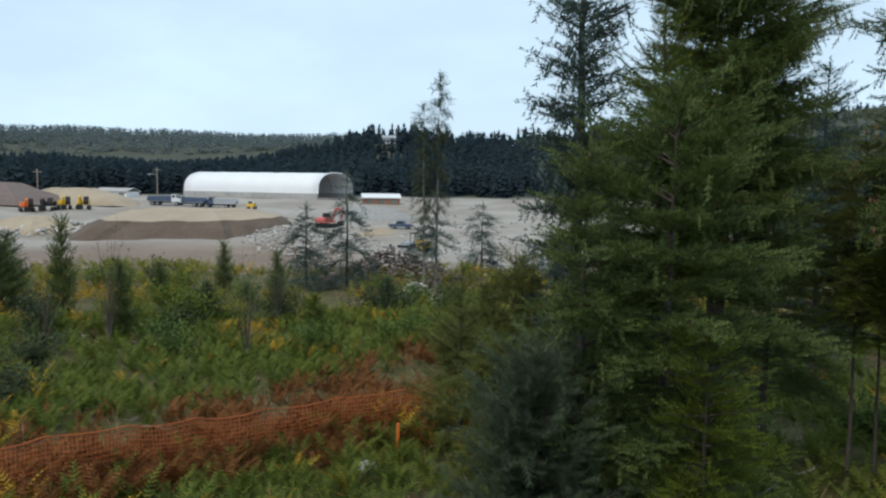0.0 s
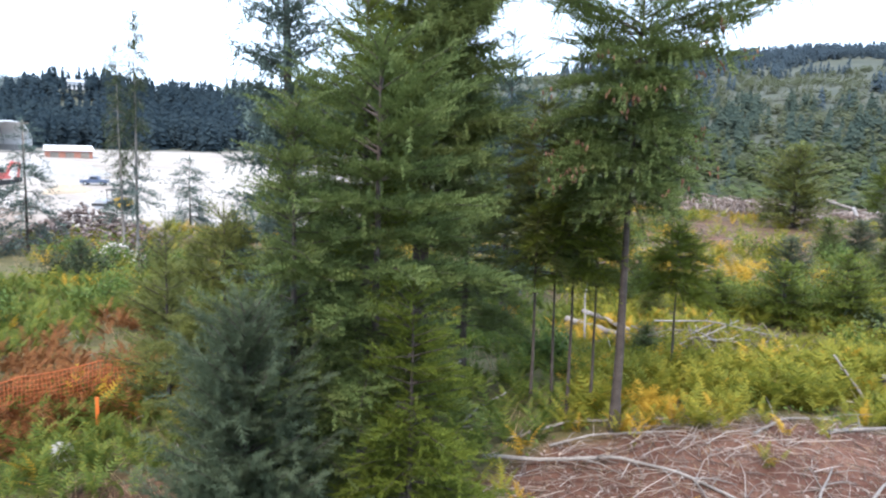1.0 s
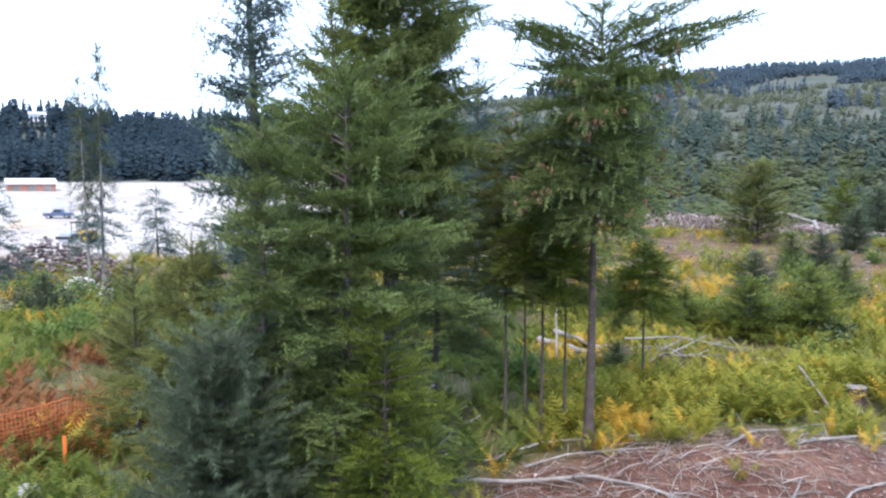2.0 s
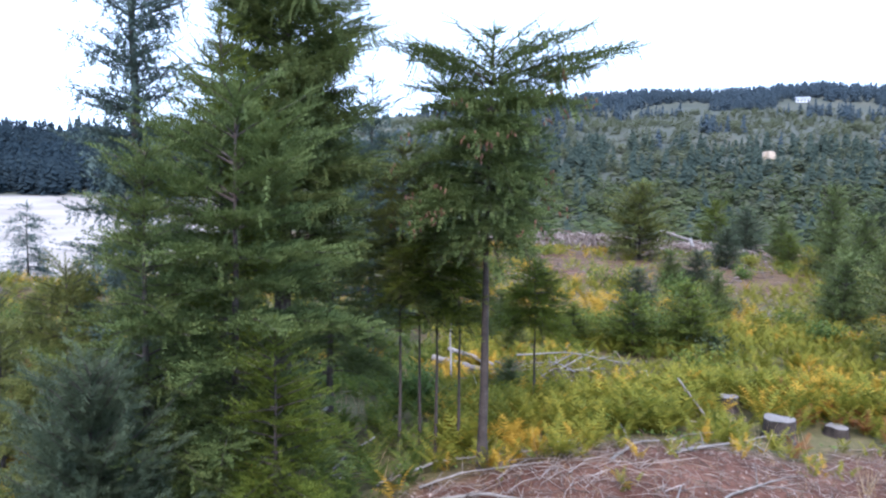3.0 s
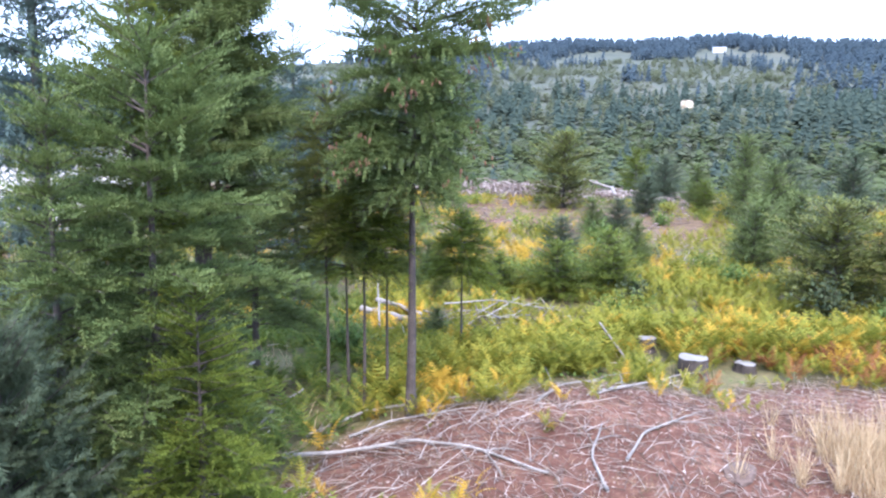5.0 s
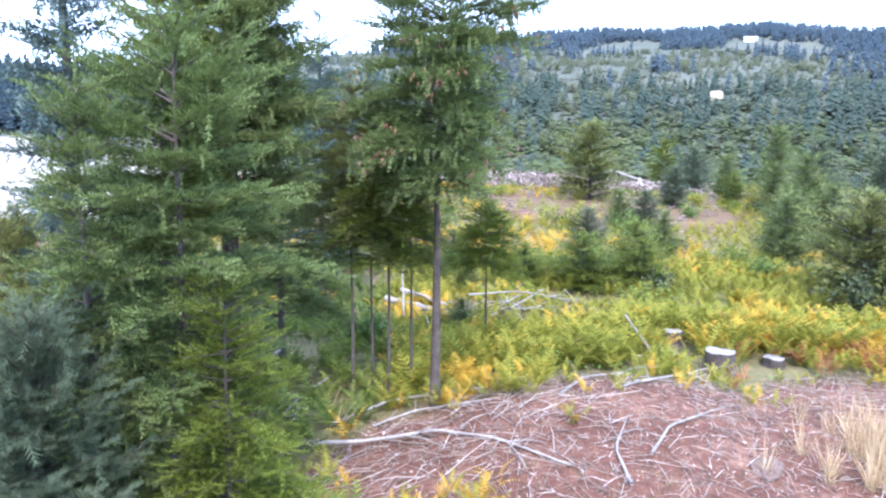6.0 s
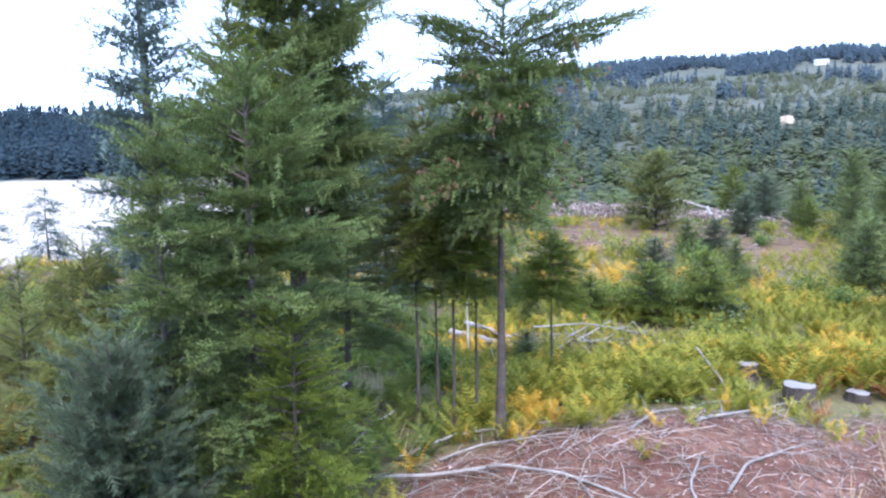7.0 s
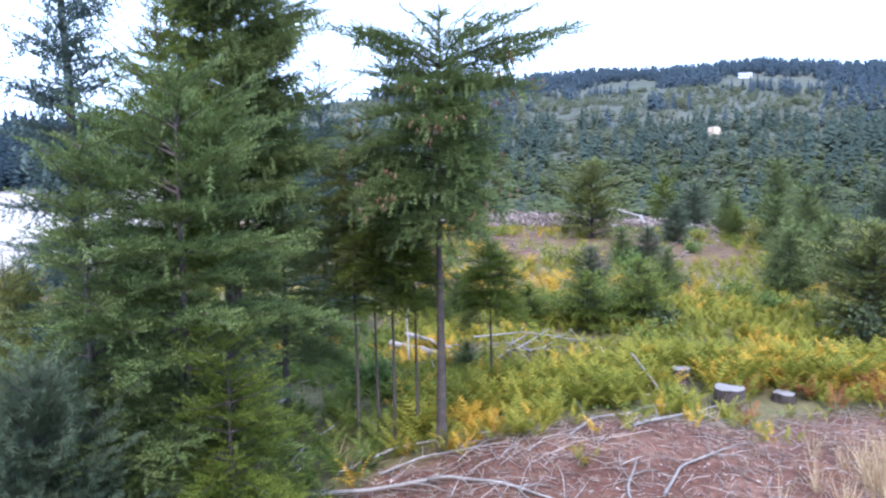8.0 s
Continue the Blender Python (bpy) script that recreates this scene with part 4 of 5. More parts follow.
# ---- the yard: hall, machines, heaps ----
def fabric_hall():
    ax, ay = polar(-9.8, 236)
    t = thing("fabric_hall", ax, ay, on_ground(ax - 15, ay + 12) - 0.15, 157, "long white arched fabric hall on a grey block base", "building")
    L, Wd, base, rise = 55.0, 22.0, 1.8, 6.8
    prof = []
    for i in range(25):
        a = math.pi * i / 24
        c, sn = math.cos(a), math.sin(a)
        prof.append((-Wd / 2 + Wd / 2 * math.copysign(abs(c) ** 0.8, c), base + rise * abs(sn) ** 0.75))
    bm = bmesh.new()
    n = 12
    ringo = [[bm.verts.new((L * k / n, y, z - (0.10 if k % 2 else 0.0))) for y, z in prof] for k in range(n + 1)]
    ringi = [[bm.verts.new((L * k / n, -Wd / 2 + (y + Wd / 2) * 0.985, base + (z - base) * 0.985 - 0.02)) for y, z in prof] for k in (0, n)]
    for a, b in zip(ringo, ringo[1:]):
        for i in range(24):
            bm.faces.new((a[i], a[i + 1], b[i + 1], b[i])).smooth = True
    for i in range(24):
        bm.faces.new((ringi[0][i], ringi[0][i + 1], ringi[1][i + 1], ringi[1][i]))
        bm.faces.new((ringo[0][i + 1], ringo[0][i], ringi[0][i], ringi[0][i + 1]))
        bm.faces.new((ringo[-1][i], ringo[-1][i + 1], ringi[1][i + 1], ringi[1][i]))
    part("cover", bm, M_FABRIC, t, "taut white fabric cover")
    for y0, y1 in ((-0.35, 0.35), (-Wd - 0.35, -Wd + 0.35)):
        for k in range(11):
            part("base_block", boxes((k * 5 + 0.05, k * 5 + 4.95, y0, y1, 0, base), bevel=0.05), M_BLOCK, t)
    bm = bmesh.new()
    vs = [bm.verts.new((L - 0.6, y, z)) for y, z in [(-Wd, 0)] + [(-Wd / 2 + (y + Wd / 2) * 0.96, base + (z - base) * 0.96) for y, z in prof[::-1]] + [(0, 0)]]
    bm.faces.new(vs)
    bmesh.ops.solidify(bm, geom=bm.faces[:], thickness=0.2)
    part("back_wall", bm, M_BLOCK, t, "grey back wall")
    for k in range(1, 6):
        pts = [(L * k / 6 * 0.9, -Wd / 2 + (y + Wd / 2) * 0.96, base + (z - base) * 0.96) for y, z in prof]
        part("arch_rib", tube(pts, 0.12, 5), M_STEEL, t)
    part("end_arch", tube([(0.0, y, z) for y, z in prof], 0.22, 6), M_FABRIC, t, "white end arch")
    for k, (y, h, w) in enumerate(((-4, 3.0, 4), (-9, 4.2, 5), (-15, 2.6, 5))):
        h_ = thing("stored_heap", *(t.matrix_basis @ Vector((9 + 4 * k, y, 0)))[:2], t.location.z, 157 + 10 * k, "grey material heap stored inside the hall", "heap", "heaps in the hall")
        part("heap_body", heap_mesh(w, w * 0.8, h, 40 + k), M_INSIDE, h_)


def heap_mesh(lx, ly, h, seed, top=0.25, wob=0.12):
    """An irregular heap with a rounded foot."""
    rng = np.random.default_rng(seed)
    bm = bmesh.new()
    rings, n = 7, 22
    ph = rng.uniform(0, 6.28, 4)
    rows = []
    for k in range(rings):
        q = k / (rings - 1)
        rad = 1 - (1 - top) * q
        row = []
        for i in range(n):
            a = i * 2 * math.pi / n
            w = 1 + wob * (math.sin(2 * a + ph[0]) + 0.6 * math.sin(5 * a + ph[1] + q) + 0.4 * math.sin(9 * a + ph[2]))
            row.append(bm.verts.new((lx * rad * w * math.cos(a), ly * rad * w * math.sin(a), h * (q ** 0.85) + rng.normal(0, h * 0.02) - (0.4 if k == 0 else 0))))
        rows.append(row)
    for a, b in zip(rows, rows[1:]):
        for i in range(n):
            bm.faces.new((a[i], a[(i + 1) % n], b[(i + 1) % n], b[i]))
    bm.faces.new(rows[-1])
    return bm


def spoil_mesa():
    """The flat-topped heap of brown soil with its paler top."""
    x, y = polar(-18.6, 147)
    t = thing("soil_stockpile", x, y, on_ground(x, y) - 0.6, 18.6, "long flat-topped stockpile of brown soil with a pale tan top", "heap")
    bm = bmesh.new()
    foot = [(-21, -17), (-8, -18), (4, -18), (13, -10), (20, 4), (16, 15), (-4, 18), (-18, 12), (-23, -4)]
    top = [(-15, -12), (-6, -12.5), (3, -12), (11, -4), (16, 5), (13, 12), (-4, 15), (-14, 10), (-17, -3)]
    cut = lambda pts: [(pts[i][0] * (1 - q) + pts[(i + 1) % 9][0] * q + 0.5 * math.sin(i * 7 + q * 9), pts[i][1] * (1 - q) + pts[(i + 1) % 9][1] * q + 0.4 * math.cos(i * 5 + q * 11))
                       for i in range(9) for q in (0, 0.25, 0.5, 0.75)]
    a = [bm.verts.new((px, py, -0.8)) for px, py in cut(foot)]
    m_ = [bm.verts.new((p[0] * 0.45 + q[0] * 0.55, p[1] * 0.45 + q[1] * 0.55, 1.5 + 0.15 * math.sin(i * 2.1))) for i, (p, q) in enumerate(zip(cut(foot), cut(top)))]
    b = [bm.verts.new((px, py, 2.75 + 0.12 * math.sin(i * 1.7))) for i, (px, py) in enumerate(cut(top))]
    for r0, r1 in ((a, m_), (m_, b)):
        for i in range(36):
            bm.faces.new((r0[i], r0[(i + 1) % 36], r1[(i + 1) % 36], r1[i]))
    part("slope", bm, M_SOIL, t, "dark brown soil slope")
    bm = bmesh.new()
    c = [bm.verts.new((px, py, 2.75 + 0.12 * math.sin(i * 1.7))) for i, (px, py) in enumerate(cut(top))]
    d = [bm.verts.new((px * 0.7, py * 0.55 + 6, 4.1 + 0.15 * math.sin(i))) for i, (px, py) in enumerate(cut(top))]
    for i in range(36):
        bm.faces.new((c[i], c[(i + 1) % 36], d[(i + 1) % 36], d[i]))
    bm.faces.new(d)
    part("pale_top", bm, M_SOILTOP, t, "pale tan sandy top")


def wheel(parent, x, y, r, w, mat=None):
    tyre = part("wheel", drum(bmesh.new(), r, w, pose(x, y, r, 90, 0, 0), 18), M_BLACK, parent)
    part("rim", drum(bmesh.new(), r * 0.5, w + 0.06, pose(x, y, r, 90, 0, 0), 12), mat or M_STEEL, tyre)


def dump_truck(az, r, turn, cab_mat, bed_mat, label):
    x, y = polar(az, r)
    t = thing("dump_truck", x, y, on_ground(x, y), turn, label, "truck", "trucks beside the hall")
    part("chassis", boxes((-3.9, 3.6, -0.5, 0.5, 0.7, 1.0), bevel=0.03), M_BLACK, t)
    cab = part("cab", prism([(2.0, 1.0), (4.4, 1.0), (4.4, 1.9), (3.3, 2.0), (3.0, 2.9), (2.0, 2.95)], -1.15, 1.15), cab_mat, t)
    part("windscreen", prism([(3.32, 2.05), (3.36, 2.07), (3.08, 2.82), (3.02, 2.82)], -1.0, 1.0), M_GLASS, cab)
    part("side_window", boxes((2.2, 2.9, -1.17, 1.17, 2.1, 2.75)), M_GLASS, cab)
    part("dump_bed", prism([(-4.1, 1.2), (1.8, 1.1), (1.9, 2.6), (-3.9, 2.5), (-4.3, 1.8)], -1.25, 1.25), bed_mat, t)
    for px in (3.3, -1.6, -2.9):
        for py in (-1.05, 1.05):
            wheel(t, px, py, 0.52, 0.4)


def excavator(az, r, turn, paint, label, up=1.0, s=1.0):
    x, y = polar(az, r)
    t = thing("excavator", x, y, on_ground(x, y), turn, label, "excavator", "excavators in the yard", scale=s)
    for py in (-1.2, 1.2):
        part("track", prism([(-1.9, 0.1), (-1.6, 0), (1.6, 0), (1.9, 0.15), (2.0, 0.5), (1.7, 0.85), (-1.7, 0.85), (-2.0, 0.5)], py - 0.3, py + 0.3), M_BLACK, t)
    part("body", prism([(-2.3, 1.0), (1.2, 1.0), (1.2, 1.5), (0.2, 1.6), (0.0, 2.1), (-2.2, 2.1), (-2.4, 1.6)], -1.25, 1.25), paint, t)
    cab = part("cab", prism([(0.0, 1.05), (1.6, 1.05), (1.75, 1.9), (1.3, 2.95), (0.1, 2.95)], 0.2, 1.2), M_BLACK, t)
    part("cab_window", boxes((0.25, 1.3, 1.19, 1.23, 1.75, 2.7)), M_GLASS, cab)
    boom = part("boom", prism([(0.9, 1.3), (1.4, 1.3), (3.0, 3.6 * up), (4.9, 3.3 * up), (4.9, 3.7 * up), (2.9, 4.1 * up), (2.4, 3.8 * up)], -0.5, -0.1), paint, t)
    part("stick", prism([(4.7, 3.9 * up), (5.1, 3.6 * up), (4.5, 1.1), (4.2, 1.1)], -0.45, -0.15), paint, boom)
    part("bucket", prism([(4.0, 1.2), (4.7, 1.2), (4.6, 0.3), (3.9, 0.05), (3.6, 0.5)], -0.9, 0.3), M_BLACK, boom)


def roller():
    """The yellow compactor with its open cab."""
    x, y = polar(-2.1, 116)
    t = thing("soil_compactor", x, y, on_ground(x, y), 155, "yellow soil compactor with a black cab and steel drum", "roller")
    part("drum", drum(bmesh.new(), 0.8, 2.1, pose(1.7, 0, 0.8, 90, 0, 0), 24), M_STEEL, t)
    part("drum_frame", boxes((0.5, 2.7, -1.25, -1.1, 0.6, 1.0), (0.5, 2.7, 1.1, 1.25, 0.6, 1.0), (0.4, 0.7, -1.25, 1.25, 0.6, 1.0), bevel=0.03), M_BLACK, t)
    part("engine_hood", prism([(-2.5, 0.8), (-0.5, 0.8), (-0.5, 1.9), (-2.2, 1.7), (-2.6, 1.3)], -0.85, 0.85), M_YELLOW, t)
    cab = part("cab", boxes((-0.6, 0.6, -0.8, 0.8, 0.8, 1.3), (-0.75, 0.75, -0.9, 0.9, 2.9, 3.05), bevel=0.04), M_BLACK, t)
    for px in (-0.6, 0.55):
        for py in (-0.78, 0.72):
            part("cab_post", boxes((px, px + 0.08, py, py + 0.08, 1.28, 2.92)), M_BLACK, cab)
    for py in (-0.85, 0.85):
        wheel(t, -1.5, py, 0.78, 0.5, M_YELLOW)


def parked_car():
    x, y = polar(-3.3, 150)
    t = thing("pickup_truck", x, y, on_ground(x, y), 170, "dark blue pickup truck parked on gravel", "car")
    part("body", prism([(-2.3, 0.5), (2.4, 0.45), (2.4, 0.95), (1.3, 1.05), (-2.35, 1.1)], -0.9, 0.9), M_BLUE, t)
    cab = part("cabin", prism([(1.1, 1.05), (0.5, 1.7), (-0.7, 1.72), (-1.0, 1.08)], -0.8, 0.8), M_BLUE, t)
    part("side_window", boxes((-0.6, 0.55, -0.83, 0.83, 1.2, 1.6)), M_GLASS, cab)
    for px in (-1.5, 1.5):
        for py in (-0.82, 0.82):
            wheel(t, px, py, 0.38, 0.25)


def shed(az, r, turn, ln, wd, h, wall, roof, label):
    x, y = polar(az, r)
    t = thing("shed", x, y, on_ground(x, y) - 0.2, turn, label, "building", "low buildings round the yard")
    part("wall", boxes((-ln / 2, ln / 2, -wd / 2, wd / 2, 0, h * 0.62)), wall, t)
    part("roof", prism([(-wd / 2 - 0.4, h * 0.6), (0, h), (wd / 2 + 0.4, h * 0.6), (wd / 2 + 0.4, h * 0.68), (0, h + 0.12), (-wd / 2 - 0.4, h * 0.68)], -ln / 2 - 0.4, ln / 2 + 0.4), roof, t).matrix_basis = pose(0, 0, 0, 0, 0, 90)
    for k in range(3):
        part("door", boxes((-ln / 3 + k * ln / 3 - 1, -ln / 3 + k * ln / 3 + 1, -wd / 2 - 0.06, -wd / 2 - 0.003, 0.1, h * 0.5)), M_INSIDE, t)


def house(az, r, turn, ln, wd, h, label):
    x, y = polar(az, r)
    t = thing("house", x, y, on_ground(x, y) - 0.5, turn, label, "house", "houses on the hills")
    wall = part("wall", boxes((-ln / 2, ln / 2, -wd / 2, wd / 2, 0, h)), M_WHITE, t)
    part("roof", prism([(-wd / 2 - 0.6, h), (0, h + 1.6), (wd / 2 + 0.6, h), (wd / 2 + 0.6, h + 0.2), (0, h + 1.85), (-wd / 2 - 0.6, h + 0.2)], -ln / 2 - 0.6, ln / 2 + 0.6), M_STEEL, t).matrix_basis = pose(0, 0, 0, 0, 0, 90)
    for k in range(4):
        for z in ((1.0, h - 2.0) if h > 5 else (1.0,)):
            part("window", boxes((-ln / 2 + ln * (k + 0.5) / 4 - 0.7, -ln / 2 + ln * (k + 0.5) / 4 + 0.7, -wd / 2 - 0.05, -wd / 2 - 0.003, z, z + 1.4)), M_GLASS, wall)


def pole(az, r, h, lamp, label):
    x, y = polar(az, r)
    t = thing("utility_pole", x, y, on_ground(x, y) - 0.3, 90, label, "pole", "poles round the yard")
    part("post", tube([(0, 0, 0), (0.02, 0, h / 2), (0, 0, h)], [0.22, 0.19, 0.14], 8), M_POLE, t)
    part("crossarm", boxes((-0.07, 0.07, -1.2, 1.2, h - 0.9, h - 0.7)), M_POLE, t)
    if lamp:
        arm = part("lamp_arm", tube([(0, 0, h * 0.72), (0, 1.2, h * 0.78), (0, 2.2, h * 0.78)], 0.06, 5), M_STEEL, t)
        part("lamp_head", boxes((-0.15, 0.15, 2.0, 2.8, h * 0.76, h * 0.79), bevel=0.03), M_STEEL, arm)


def rock_template(rng):
    bm = bmesh.new()
    bmesh.ops.create_icosphere(bm, subdivisions=1, radius=0.5)
    v = np.array([p.co[:] for p in bm.verts]) * rng.uniform(0.6, 1.2, (len(bm.verts), 1)) * (1.1, 0.9, 0.7)
    f = np.array([[q.index for q in p.verts] for p in bm.faces])
    bm.free()
    return v, f


Y = np.random.default_rng(77)
ROCKS = [rock_template(Y) for _ in range(5)]


def rubble(name, cx, cy, rx, ry, n, lo, hi, mat, label, heap=0.0, turn=0.0):
    """A field or heap of separate stones, too many to count."""
    a, q = Y.uniform(0, 6.28, n), np.sqrt(Y.random(n))
    u, v = q * np.cos(a) * rx, q * np.sin(a) * ry
    ct, st = math.cos(radians(turn)), math.sin(radians(turn))
    x, y = cx + u * ct - v * st, cy + u * st + v * ct
    z = height(x, y) + heap * np.clip(1 - q, 0, 1) * 1.3 * Y.uniform(0.7, 1.0, n)
    out, pick = [], Y.integers(0, 5, n)
    size = lo + (hi - lo) * Y.random(n) ** 2.2
    for i, tp in enumerate(ROCKS):
        m = pick == i
        if m.any():
            out.append(stamp(tp, np.stack([x, y, z + 0.12 * size], 1)[m], Y.normal(0, 1, (m.sum(), 3)) * (1, 1, 0.3), np.tile([0, 0, 1.0], (m.sum(), 1)), size[m]))
    return tagged(part(name, join(out), mat), label, "rubble", "", "stuff")


def heap(az, r, lx, ly, h, turn, mat, label, seed):
    x, y = polar(az, r)
    t = thing("gravel_heap", x, y, on_ground(x, y) - 0.1, turn, label, "heap", "heaps in the yard")
    part("heap_body", heap_mesh(lx, ly, h, seed, 0.3), mat, t)


fabric_hall()
spoil_mesa()
dump_truck(-17.0, 203, 180, M_BLUE, M_STEEL, "dark blue dump truck with a grey bed")
dump_truck(-19.2, 204, 175, M_STEEL, M_BLUE, "grey dump truck with a dark bed")
dump_truck(-21.0, 206, 5, M_WHITE, M_BLUE, "white-cabbed truck with a dark low bed")
excavator(-26.4, 192, -70, M_YELLOW, "yellow excavator with folded boom", 0.8)
excavator(-27.6, 193, -60, M_YELLOW, "yellow excavator with folded boom and black cab", 0.8)
excavator(-28.6, 191, -75, M_BLACK, "dark excavator beside yellow ones", 0.7)
excavator(-29.9, 190, -55, M_ORANGE, "orange excavator with folded boom", 0.75)
excavator(-9.1, 152, 60, M_RED, "faded red excavator with a raised arm", 1.0)
excavator(-14.8, 196, 90, M_YELLOW, "small yellow digger behind the stockpile", 0.6, 0.7)
roller()
parked_car()
shed(-4.9, 222, 10, 11.0, 7.0, 3.2, M_ROOFRED, M_WHITE, "low red-brown shed with a pale roof")
shed(-24.2, 240, -20, 12.0, 5.0, 2.6, M_WHITE, M_BLOCK, "low white cabin beyond the yard")
shed(-31.0, 230, 25, 12.0, 5.0, 2.4, M_ROOFRED, M_ROOFRED, "low rusty container shed")
house(-4.3, 420, 8, 7.0, 6.0, 3.4, "white two-storey house among trees on the ridge")
house(59.0, 730, 310, 11.0, 6.0, 3.4, "white house high on the wooded hillside")
pole(-21.5, 236, 9.5, True, "wooden pole with a lamp arm")
pole(-29.2, 215, 9.0, False, "wooden utility pole with a crossarm")
pole(-7.6, 190, 11.0, False, "tall thin wooden pole by the hall")
heap(-6.0, 172, 12, 8, 3.2, 20, M_ROCK, "wide grey gravel heap", 1)
heap(-5.0, 140, 4.5, 3.0, 1.5, 40, M_SOILTOP, "small tan sand heap", 2)
heap(-29.5, 150, 9, 6, 2.6, -10, M_SOILTOP, "tan excavated earth bank below machines", 3)
heap(-27.0, 215, 20, 8, 4.0, -15, M_SOILTOP, "long tan earth bank behind the machines", 4)
heap(-31.5, 220, 22, 9, 5.0, -20, M_BROWNROCK, "brown earth bank with stones", 5)
rubble("pale_rubble", *polar(-28.0, 148), 16, 8, 500, 0.3, 1.5, M_PALEROCK, "pale blasted rocks in front of the machines", 1.5)
rubble("pale_rubble", *polar(-11.0, 128), 9, 26, 1500, 0.15, 0.9, M_PALEROCK, "bank of pale broken rock beside the soil stockpile", 1.6, 20)
rubble("grey_rubble", *polar(-4.0, 150), 30, 45, 420, 0.2, 1.2, M_ROCK, "loose grey stones scattered over the yard")
rubble("brown_rubble", -3.0, 42.5, 4.2, 3.0, 1700, 0.06, 0.38, M_BROWNROCK, "heap of brown broken rock at the yard's edge", 1.7)
rubble("pale_rubble", -1.2, 35.8, 1.3, 0.9, 190, 0.08, 0.42, M_PALEROCK, "small heap of pale rocks in the bracken", 0.8)
rubble("pale_rubble", -1.0, 55.0, 8.0, 4.0, 700, 0.1, 0.6, M_PALEROCK, "pale stones along the yard's edge", 0.8)
rubble("brown_rubble", 5.0, 46.0, 5.0, 2.0, 300, 0.1, 0.5, M_BROWNROCK, "brown stones along the bank", 0.6)

# wire fence panels by the bank
for k in range(3):
    x, y = -3.6 + 1.25 * k * 2.0, 74.0
    t = thing("wire_fence", x - 4.0, y, on_ground(x, y), 0, "rusty wire fence panel standing on gravel", "fence", "fence panels")
    part("frame", join([tube([(0, 0, 0), (0, 0, 2.0)], 0.04, 5), tube([(2.4, 0, 0), (2.4, 0, 2.0)], 0.04, 5), tube([(0, 0, 1.95), (2.4, 0, 1.95)], 0.035, 5), tube([(0, 0, 1.0), (2.4, 0, 1.0)], 0.03, 5)]), M_POLE, t)
    part("wire_mesh", join([tube([(0.2 * i, 0, 0.1), (0.2 * i, 0, 1.95)], 0.009, 3) for i in range(1, 12)] + [tube([(0, 0, 0.2 * i), (2.4, 0, 0.2 * i)], 0.009, 3) for i in range(1, 9)]), M_STEEL, t)
for az, r, h in ((-4.2, 60, 3.2), (4.9, 70, 2.6), (7.6, 58, 3.6)):
    x, y = polar(az, r)
    t = thing("fence_post", x, y, on_ground(x, y) - 0.2, 0, "thin weathered wooden post at the yard's edge", "post", "posts at the yard")
    part("post", tube([(0, 0, 0), (0.03, 0.02, h * 0.5), (0, 0, h)], [0.11, 0.10, 0.09], 7), M_DEADWOOD, t)
x, y = polar(57, 292)
t = thing("sand_bank", x, y, on_ground(x, y) - 0.5, 30, "bare tan sandy bank on the wooded hillside", "bank")
part("bank_body", heap_mesh(6.5, 3, 3.2, 9, 0.5, 0.22), M_SOILTOP, t)

# ---- net fence, stake and litter near the bank ----
NET = [(-8.6, 9.6), (-6.9, 11.0), (-5.5, 12.4), (-4.15, 13.6), (-2.2, 14.9), (-0.2, 15.9)]
net = thing("net_fence", -4.15, 13.6, 0.0, 0, "sagging orange plastic net fence among bracken", "fence")
bm_v = []
xs_ = np.linspace(0, 5, 150)
nx_, ny_ = np.interp(xs_, range(6), [p[0] for p in NET]), np.interp(xs_, range(6), [p[1] for p in NET])
nz_ = height(nx_, ny_)
sag = 0.07 * np.abs(np.sin(xs_ * math.pi * 1.5))
shift = np.array([-4.15, 13.6, 0])
line = lambda k: np.column_stack([nx_ + 0.03 * np.sin(xs_ * 9 + k), ny_ + 0.04 * np.cos(xs_ * 7 + k * 0.7), nz_ + 0.12 + 0.092 * k - sag * k / 10]) - shift
for k in range(11):
    bm_v.append(tube(line(k), 0.012 if k in (0, 10) else 0.006, 3))
lo_, hi_ = line(0), line(10)
for i in range(150):
    bm_v.append(tube([lo_[i], (lo_[i] + hi_[i]) / 2 + (0, 0.02, 0), hi_[i]], 0.0055, 3))
part("netting", join(bm_v), M_NET, net)
st = thing("survey_stake", -0.85, 14.3, on_ground(-0.85, 14.3), 12, "orange-painted wooden survey stake", "stake")
part("lath", boxes((-0.03, 0.03, -0.012, 0.012, -0.1, 0.75)), M_STAKE, st)


def boulder(x, y, sx, sy, sz, mat, label, seed, sink=0.3):
    rng = np.random.default_rng(seed)
    bm = bmesh.new()
    bmesh.ops.create_icosphere(bm, subdivisions=3, radius=1.0)
    for v in bm.verts:
        n = noise.noise(v.co * 1.3 + Vector((seed, 0, 0))) * 0.35 + noise.noise(v.co * 3.1 + Vector((0, seed, 0))) * 0.14
        v.co = Vector((v.co.x * sx, v.co.y * sy, v.co.z * sz)) * (1 + n)
    t = thing("boulder", x, y, on_ground(x, y) + sz * (1 - sink) * 0.5, rng.uniform(0, 360), label, "rock", "rocks in the clearing")
    part("stone", bm, mat, t)


